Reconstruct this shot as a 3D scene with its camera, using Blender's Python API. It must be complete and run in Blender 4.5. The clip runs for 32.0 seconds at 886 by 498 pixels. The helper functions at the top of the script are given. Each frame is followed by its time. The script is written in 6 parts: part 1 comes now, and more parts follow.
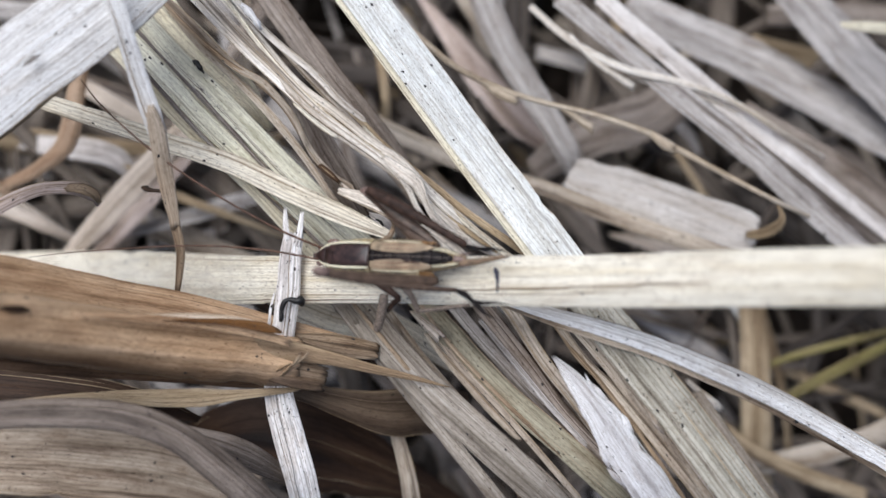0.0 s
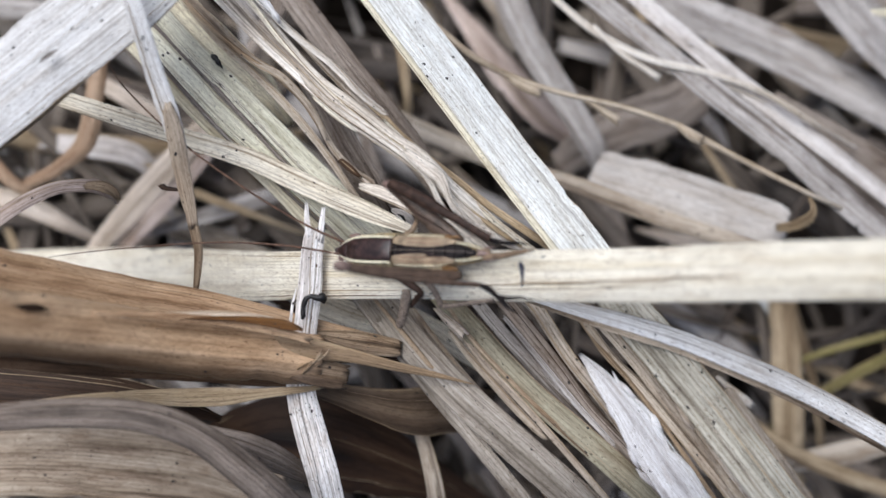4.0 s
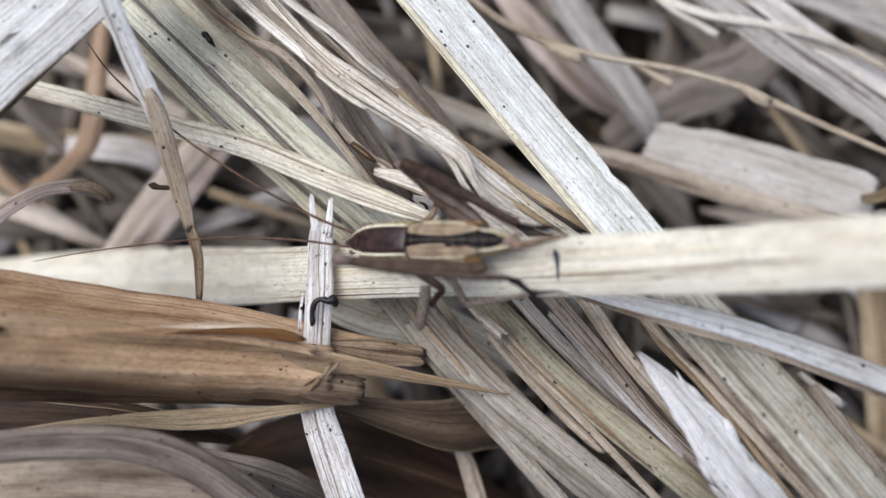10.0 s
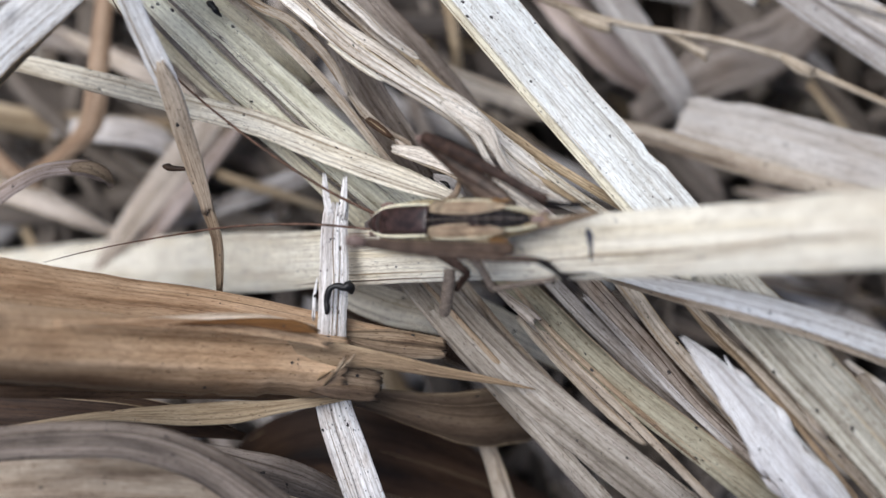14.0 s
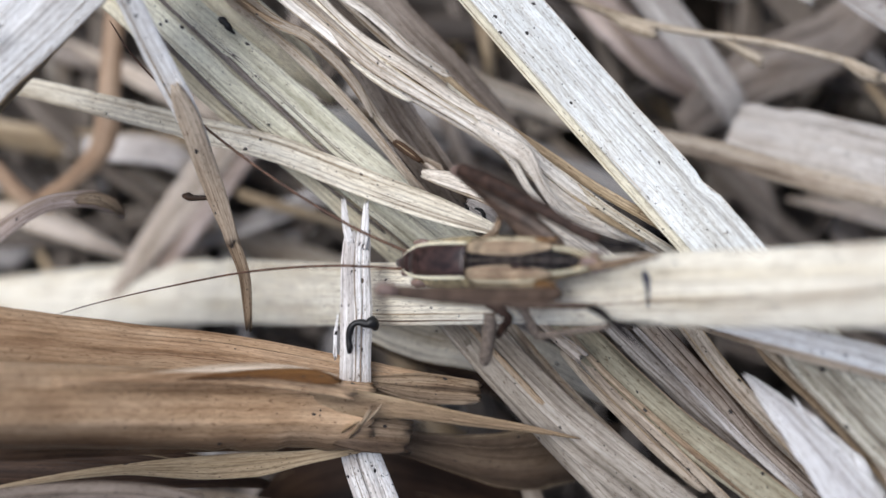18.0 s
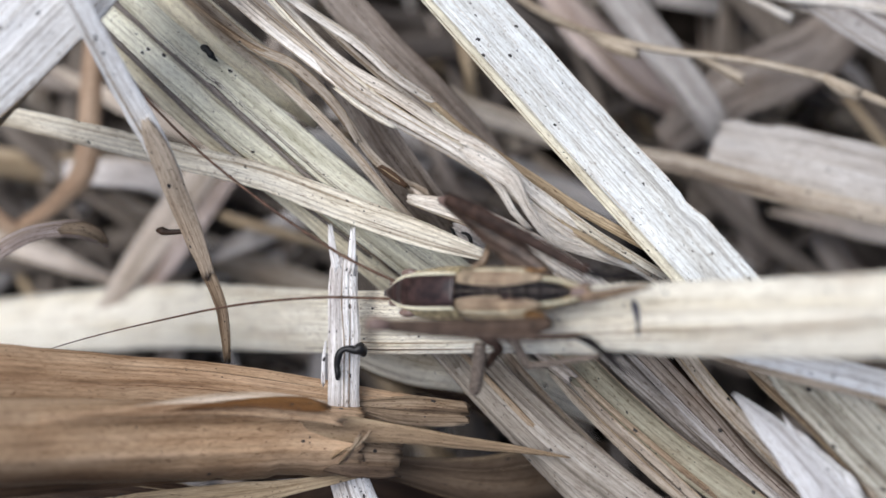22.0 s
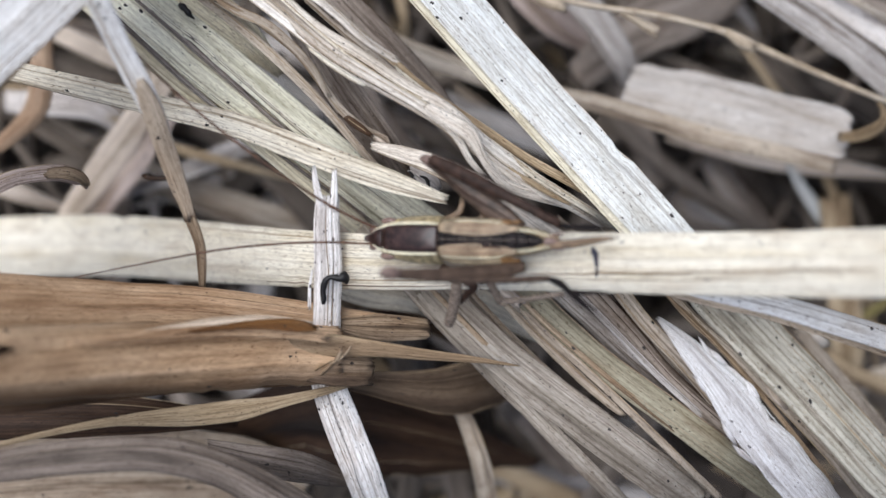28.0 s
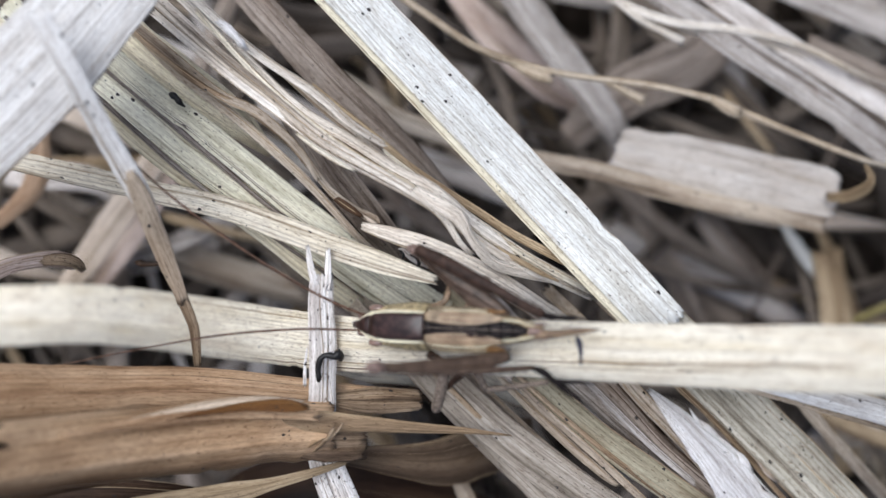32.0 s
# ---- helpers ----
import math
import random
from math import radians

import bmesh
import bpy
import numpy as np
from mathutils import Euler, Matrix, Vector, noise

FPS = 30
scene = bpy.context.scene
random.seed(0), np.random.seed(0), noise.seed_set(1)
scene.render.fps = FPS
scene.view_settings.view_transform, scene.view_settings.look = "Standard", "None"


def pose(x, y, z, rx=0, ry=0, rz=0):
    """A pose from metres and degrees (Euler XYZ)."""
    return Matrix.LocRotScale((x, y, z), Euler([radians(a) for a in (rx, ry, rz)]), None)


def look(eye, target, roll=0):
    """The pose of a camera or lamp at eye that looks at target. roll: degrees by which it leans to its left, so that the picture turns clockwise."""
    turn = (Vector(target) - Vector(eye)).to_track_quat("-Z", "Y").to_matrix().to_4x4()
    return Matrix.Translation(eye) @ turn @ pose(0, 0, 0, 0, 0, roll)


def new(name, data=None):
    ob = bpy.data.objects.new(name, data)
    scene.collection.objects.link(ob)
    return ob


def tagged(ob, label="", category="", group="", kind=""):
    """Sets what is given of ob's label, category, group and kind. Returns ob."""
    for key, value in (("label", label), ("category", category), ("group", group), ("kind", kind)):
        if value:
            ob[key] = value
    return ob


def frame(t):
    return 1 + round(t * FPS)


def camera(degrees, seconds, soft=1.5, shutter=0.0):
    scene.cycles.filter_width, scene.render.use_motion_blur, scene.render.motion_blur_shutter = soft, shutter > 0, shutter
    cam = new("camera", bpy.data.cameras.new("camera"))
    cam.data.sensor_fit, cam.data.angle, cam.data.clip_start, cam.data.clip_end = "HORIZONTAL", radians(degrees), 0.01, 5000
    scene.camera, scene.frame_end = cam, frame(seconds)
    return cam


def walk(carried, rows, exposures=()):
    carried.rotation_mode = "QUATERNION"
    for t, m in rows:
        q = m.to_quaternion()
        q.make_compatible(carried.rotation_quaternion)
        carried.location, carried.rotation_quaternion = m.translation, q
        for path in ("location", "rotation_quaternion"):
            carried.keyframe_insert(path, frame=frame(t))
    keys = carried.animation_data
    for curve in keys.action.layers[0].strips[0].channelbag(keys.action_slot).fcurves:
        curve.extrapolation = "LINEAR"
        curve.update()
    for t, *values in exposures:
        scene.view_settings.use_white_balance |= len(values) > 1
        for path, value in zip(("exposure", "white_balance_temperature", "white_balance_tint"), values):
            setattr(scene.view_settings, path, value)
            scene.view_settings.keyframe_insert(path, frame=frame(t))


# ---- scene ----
# The place is small: the builders below take millimetres.
MM = 0.001

# ---- camera and its path ----
cam = camera(45, 32.0, soft=1.5)
cam.data.dof.use_dof = True
cam.data.dof.aperture_fstop = 21.0
PATH = [
    (0, pose(-0.00172, -0.00221, 0.08179, 2.229, -4.008, 3.516)),
    (0.5, pose(-0.00170, -0.00219, 0.08145, 2.223, -4.083, 3.415)),
    (1, pose(-0.00145, -0.00223, 0.08054, 2.247, -4.015, 3.367)),
    (1.5, pose(-0.00153, -0.00239, 0.08081, 2.297, -3.734, 3.343)),
    (2, pose(-0.00161, -0.00229, 0.08077, 2.258, -3.557, 3.300)),
    (2.5, pose(-0.00145, -0.00220, 0.08081, 2.239, -3.401, 3.237)),
    (3, pose(-0.00136, -0.00214, 0.08062, 2.209, -3.302, 3.182)),
    (3.5, pose(-0.00163, -0.00233, 0.08070, 2.254, -3.143, 3.151)),
    (5.5, pose(-0.00050, -0.00268, 0.07697, 2.185, -1.268, 2.714)),
    (6, pose(0.00003, -0.00274, 0.07608, 2.038, -1.236, 2.633)),
    (6.5, pose(0.00060, -0.00279, 0.07511, 1.880, -1.283, 2.446)),
    (7, pose(0.00102, -0.00273, 0.07465, 1.989, -0.889, 2.098)),
    (7.5, pose(0.00072, -0.00219, 0.07482, 2.642, 0.056, 1.666)),
    (8, pose(0.00047, -0.00232, 0.07321, 2.611, 0.638, 1.439)),
    (8.5, pose(0.00123, -0.00234, 0.07203, 2.505, 0.608, 1.204)),
    (9, pose(0.00159, -0.00245, 0.07183, 2.314, 0.968, 1.047)),
    (9.5, pose(0.00213, -0.00238, 0.07104, 2.361, 1.283, 0.804)),
    (10, pose(0.00189, -0.00257, 0.07024, 2.277, 1.411, 0.711)),
    (10.5, pose(0.00173, -0.00280, 0.06953, 2.206, 1.454, 0.800)),
    (11, pose(0.00191, -0.00292, 0.06926, 2.272, 1.344, 0.774)),
    (11.5, pose(0.00213, -0.00274, 0.06843, 2.176, 1.195, 0.686)),
    (12, pose(0.00208, -0.00279, 0.06778, 2.126, 1.193, 0.576)),
    (12.5, pose(0.00266, -0.00212, 0.06644, 2.278, 1.472, 0.237)),
    (13, pose(0.00241, -0.00229, 0.06638, 2.004, 1.946, 0.235)),
    (13.5, pose(0.00107, -0.00291, 0.06632, 1.873, 2.142, 0.442)),
    (15.5, pose(0.00231, -0.00276, 0.06331, 1.239, 3.080, -0.288)),
    (16, pose(0.00115, -0.00284, 0.06346, 1.705, 3.618, -0.127)),
    (16.5, pose(0.00047, -0.00272, 0.06307, 1.722, 3.625, 0.012)),
    (17, pose(0.00082, -0.00248, 0.06246, 1.335, 3.375, -0.126)),
    (17.5, pose(0.00138, -0.00125, 0.06059, 1.710, 3.453, -0.332)),
    (18, pose(0.00078, -0.00016, 0.06051, 1.019, 3.877, -0.606)),
    (18.5, pose(0.00032, -0.00034, 0.06050, 0.627, 4.335, -0.700)),
    (19, pose(0.00028, -0.00038, 0.06059, 0.398, 4.437, -0.714)),
    (19.5, pose(0.00018, -0.00065, 0.06118, 0.509, 4.365, -0.745)),
    (20, pose(0.00102, -0.00099, 0.06131, 0.671, 4.226, -0.947)),
    (20.5, pose(0.00059, -0.00091, 0.06273, 1.204, 4.873, -1.163)),
    (21, pose(0.00023, -0.00065, 0.06255, 1.546, 4.989, -1.258)),
    (21.5, pose(0.00047, 0.00021, 0.06207, 1.822, 4.107, -1.420)),
    (22, pose(0.00034, 0.00092, 0.06054, 1.268, 2.762, -1.619)),
    (22.5, pose(0.00052, 0.00181, 0.05804, -0.091, 1.148, -1.726)),
    (23, pose(-0.00035, 0.00108, 0.05793, -1.834, 0.277, -1.836)),
    (23.5, pose(-0.00169, 0.00108, 0.05845, -2.999, 0.283, -1.622)),
    (24, pose(-0.00279, 0.00135, 0.05968, -3.030, -0.966, -1.283)),
    (24.5, pose(-0.00395, 0.00150, 0.06254, -2.741, -2.842, -1.328)),
    (25, pose(-0.00416, 0.00210, 0.06414, -2.939, -3.705, -1.355)),
    (25.5, pose(-0.00443, 0.00225, 0.06440, -3.220, -3.834, -1.505)),
    (27.5, pose(-0.00483, 0.00451, 0.06761, -4.332, -4.887, -1.769)),
    (28, pose(-0.00523, 0.00438, 0.06848, -4.738, -4.415, -1.894)),
    (28.5, pose(-0.00543, 0.00469, 0.06872, -4.885, -4.217, -1.990)),
    (29, pose(-0.00514, 0.00476, 0.06928, -4.582, -3.880, -2.089)),
    (29.5, pose(-0.00488, 0.00507, 0.06916, -4.239, -3.732, -2.171)),
    (30, pose(-0.00477, 0.00558, 0.06790, -4.170, -3.940, -2.441)),
    (30.5, pose(-0.00465, 0.00662, 0.06867, -4.050, -4.068, -2.795)),
    (31, pose(-0.00415, 0.00798, 0.06888, -3.591, -4.273, -3.063)),
    (31.5, pose(-0.00395, 0.00824, 0.06904, -3.345, -4.306, -3.129)),
    (32, pose(-0.00404, 0.00796, 0.06914, -3.465, -4.104, -3.127)),
]
walk(cam, PATH, [(0.0, -0.02, 5900, 10), (32.0, -0.02, 5900, 10)])

# ---- daylight: a bright overcast sky ----
SUN_UP, SUN_ROUND = radians(63), radians(-48)
world = bpy.data.worlds.new("overcast_sky")
scene.world = world
world.use_nodes = True
wn = world.node_tree
sky = wn.nodes.new("ShaderNodeTexSky")
sky.sky_type, sky.sun_disc = "NISHITA", False
sky.sun_elevation, sky.sun_rotation = SUN_UP, SUN_ROUND
sky.dust_density, sky.ozone_density = 4.0, 0.6
wn.links.new(sky.outputs[0], wn.nodes["Background"].inputs[0])
wn.nodes["Background"].inputs[1].default_value = 0.075
sun = new("sun", bpy.data.lights.new("sun", "SUN"))
sun.data.energy, sun.data.angle, sun.data.color = 2.8, radians(48), (1.0, 0.97, 0.93)
sun.matrix_world = look((math.sin(SUN_ROUND) * math.cos(SUN_UP), math.cos(SUN_ROUND) * math.cos(SUN_UP), math.sin(SUN_UP)), (0, 0, 0))


# ---- materials ----
def nodes(name, rough=0.6, spec=0.3):
    m = bpy.data.materials.new(name)
    m.use_nodes = True
    b = m.node_tree.nodes["Principled BSDF"]
    b.inputs["Roughness"].default_value = rough
    b.inputs["Specular IOR Level"].default_value = spec
    return m, m.node_tree, b


def nd(t, kind, **values):
    n = t.nodes.new(kind)
    for k, v in values.items():
        n.inputs[k].default_value = v
    return n


def ramp(t, source, stops):
    r = t.nodes.new("ShaderNodeValToRGB")
    e = r.color_ramp.elements
    while len(e) < len(stops):
        e.new(0.5)
    for el, (p, col) in zip(e, stops):
        el.position, el.color = p, (*col, 1)
    t.links.new(source, r.inputs[0])
    return r.outputs[0]


def mixed(t, kind, fac, a, b):
    m = t.nodes.new("ShaderNodeMix")
    m.data_type, m.blend_type = "RGBA", kind
    for sock, v in ((m.inputs[0], fac), (m.inputs[6], a), (m.inputs[7], b)):
        if isinstance(v, (int, float, tuple)):
            sock.default_value = v if not isinstance(v, tuple) else (*v, 1)
        else:
            t.links.new(v, sock)
    return m.outputs[2]


def straw_material(name, light, mid, dark, rim, streak=0.5, specks=0.5, stain=0.4, rough=0.55, rim_from=1.08, rim_to=1.30, one_side=False):
    """Dry grass: parallel veins along the blade, a rim of another tone, stains, mould specks. Blade coordinates are in millimetres."""
    m, t, b = nodes(name, rough, 0.22)
    uv = t.nodes.new("ShaderNodeUVMap")
    uv.uv_map = "blade"
    info = t.nodes.new("ShaderNodeObjectInfo")
    shift = t.nodes.new("ShaderNodeVectorMath")
    shift.operation = "SCALE"
    shift.inputs[3].default_value = 37.0
    t.links.new(info.outputs["Random"], shift.inputs[0])
    place = t.nodes.new("ShaderNodeVectorMath")
    t.links.new(uv.outputs[0], place.inputs[0])
    t.links.new(shift.outputs[0], place.inputs[1])

    def mapped(sx, sy):
        mp = nd(t, "ShaderNodeMapping", Scale=(sx, sy, 1))
        t.links.new(place.outputs[0], mp.inputs[0])
        return mp.outputs[0]

    def noise_at(sx, sy, detail, rough=0.6):
        n = nd(t, "ShaderNodeTexNoise", Scale=1.0, Detail=detail, Roughness=rough)
        t.links.new(mapped(sx, sy), n.inputs["Vector"])
        return n.outputs[0]

    veins = noise_at(0.09, 8.0, 4.0)
    wave = nd(t, "ShaderNodeTexWave", Scale=0.95, Distortion=3.5, Detail=3.0)
    wave.bands_direction = "Y"
    wave.inputs["Detail Scale"].default_value = 1.0
    t.links.new(mapped(0.10, 1.0), wave.inputs["Vector"])
    grain = noise_at(2.0, 14.0, 4.0, 0.7)
    base = ramp(t, noise_at(0.09, 0.8, 5.0), [(0.32, dark), (0.46, mid), (0.62, light)])
    # the rim runs along both edges, unevenly; one_side lets it paint shade down one side
    side = t.nodes.new("ShaderNodeUVMap")
    side.uv_map = "across"
    cut = t.nodes.new("ShaderNodeSeparateXYZ")
    t.links.new(side.outputs[0], cut.inputs[0])
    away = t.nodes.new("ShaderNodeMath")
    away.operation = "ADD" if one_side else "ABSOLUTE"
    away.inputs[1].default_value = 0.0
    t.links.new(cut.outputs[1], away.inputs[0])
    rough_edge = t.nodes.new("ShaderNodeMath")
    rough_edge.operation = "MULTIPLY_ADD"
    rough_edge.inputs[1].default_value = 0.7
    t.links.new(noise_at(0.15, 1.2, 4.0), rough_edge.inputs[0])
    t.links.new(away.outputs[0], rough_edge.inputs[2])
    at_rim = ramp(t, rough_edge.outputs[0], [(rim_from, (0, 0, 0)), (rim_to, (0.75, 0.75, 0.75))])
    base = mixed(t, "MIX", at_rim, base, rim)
    low = 0.84 - 0.20 * streak
    lines = ramp(t, wave.outputs[0], [(0.02, (low, low * 0.98, low * 0.95)), (0.30, (0.97, 0.965, 0.96)), (0.9, (1.04, 1.04, 1.04))])
    col = mixed(t, "MULTIPLY", ramp(t, noise_at(0.05, 1.5, 3.0), [(0.36, (0.15, 0.15, 0.15)), (0.60, (1, 1, 1))]), base, lines)
    vein_tone = ramp(t, veins, [(0.32, (low * 0.72, low * 0.67, low * 0.60)), (0.43, (0.93, 0.92, 0.90)), (0.62, (1.08, 1.08, 1.08))])
    col = mixed(t, "MULTIPLY", 0.42 + 0.55 * streak, col, vein_tone)
    long_lines = ramp(t, noise_at(0.045, 2.4, 3.0), [(0.335, (0.20, 0.16, 0.13)), (0.375, (0.62, 0.57, 0.52)), (0.42, (1, 1, 1))])
    col = mixed(t, "MULTIPLY", 0.9 * streak, col, long_lines)
    fine = ramp(t, grain, [(0.28, (0.58, 0.53, 0.48)), (0.50, (1.0, 1.0, 1.0)), (0.72, (1.10, 1.10, 1.10))])
    col = mixed(t, "MULTIPLY", 1.0, col, fine)
    flecks = ramp(t, noise_at(2.4, 7.0, 2.0), [(0.62, (1, 1, 1)), (0.70, (0.36, 0.29, 0.24))])
    col = mixed(t, "MULTIPLY", 0.50 + 0.5 * stain, col, flecks)
    cloud = ramp(t, noise_at(0.55, 1.3, 5.0, 0.65), [(0.30, (0.80, 0.785, 0.78)), (0.48, (0.98, 0.975, 0.965)), (0.68, (1.12, 1.12, 1.12))])
    col = mixed(t, "MULTIPLY", 0.75, col, cloud)
    patch = ramp(t, noise_at(0.22, 0.7, 5.0), [(0.55, (1, 1, 1)), (0.70, (0.52, 0.42, 0.33))])
    col = mixed(t, "MULTIPLY", stain, col, patch)
    for sx, sy, share, big in ((1.05, 1.5, 0.50, 0.20), (2.6, 3.4, 0.42, 0.20), (4.6, 5.6, 0.30, 0.22)):
        vo = nd(t, "ShaderNodeTexVoronoi", Scale=1.0)
        t.links.new(mapped(sx, sy), vo.inputs["Vector"])
        sep = t.nodes.new("ShaderNodeSeparateColor")
        t.links.new(vo.outputs["Color"], sep.inputs[0])
        size = nd(t, "ShaderNodeMapRange")
        for i, v in enumerate((1.0 - share * specks, 1.0, 0.07, big), 1):
            size.inputs[i].default_value = v
        size.clamp = False
        t.links.new(sep.outputs[0], size.inputs[0])
        wob = t.nodes.new("ShaderNodeMath")
        wob.operation = "MULTIPLY_ADD"
        wob.inputs[1].default_value = 0.25
        t.links.new(noise_at(6.0, 8.0, 2.0), wob.inputs[0])
        t.links.new(vo.outputs["Distance"], wob.inputs[2])
        less = t.nodes.new("ShaderNodeMath")
        less.operation = "LESS_THAN"
        t.links.new(wob.outputs[0], less.inputs[0])
        plus = t.nodes.new("ShaderNodeMath")
        plus.inputs[1].default_value = 0.10
        t.links.new(size.outputs[0], plus.inputs[0])
        some = t.nodes.new("ShaderNodeMath")
        some.operation = "GREATER_THAN"
        some.inputs[1].default_value = 1.0 - share * specks
        t.links.new(sep.outputs[0], some.inputs[0])
        both = t.nodes.new("ShaderNodeMath")
        both.operation = "MULTIPLY"
        t.links.new(plus.outputs[0], both.inputs[0])
        t.links.new(some.outputs[0], both.inputs[1])
        t.links.new(both.outputs[0], less.inputs[1])
        col = mixed(t, "MIX", less.outputs[0], col, (0.035, 0.03, 0.028))
    tone = t.nodes.new("ShaderNodeHueSaturation")
    vary = nd(t, "ShaderNodeMapRange")
    for i, v in enumerate((0.0, 1.0, 0.90, 1.08), 1):
        vary.inputs[i].default_value = v
    t.links.new(info.outputs["Random"], vary.inputs[0])
    t.links.new(vary.outputs[0], tone.inputs["Value"])
    t.links.new(col, tone.inputs["Color"])
    t.links.new(tone.outputs[0], b.inputs["Base Color"])
    high = t.nodes.new("ShaderNodeMath")
    high.operation = "ADD"
    t.links.new(veins, high.inputs[0])
    t.links.new(grain, high.inputs[1])
    bump = nd(t, "ShaderNodeBump", Strength=0.40, Distance=0.00008)
    t.links.new(high.outputs[0], bump.inputs["Height"])
    t.links.new(bump.outputs[0], b.inputs["Normal"])
    return m


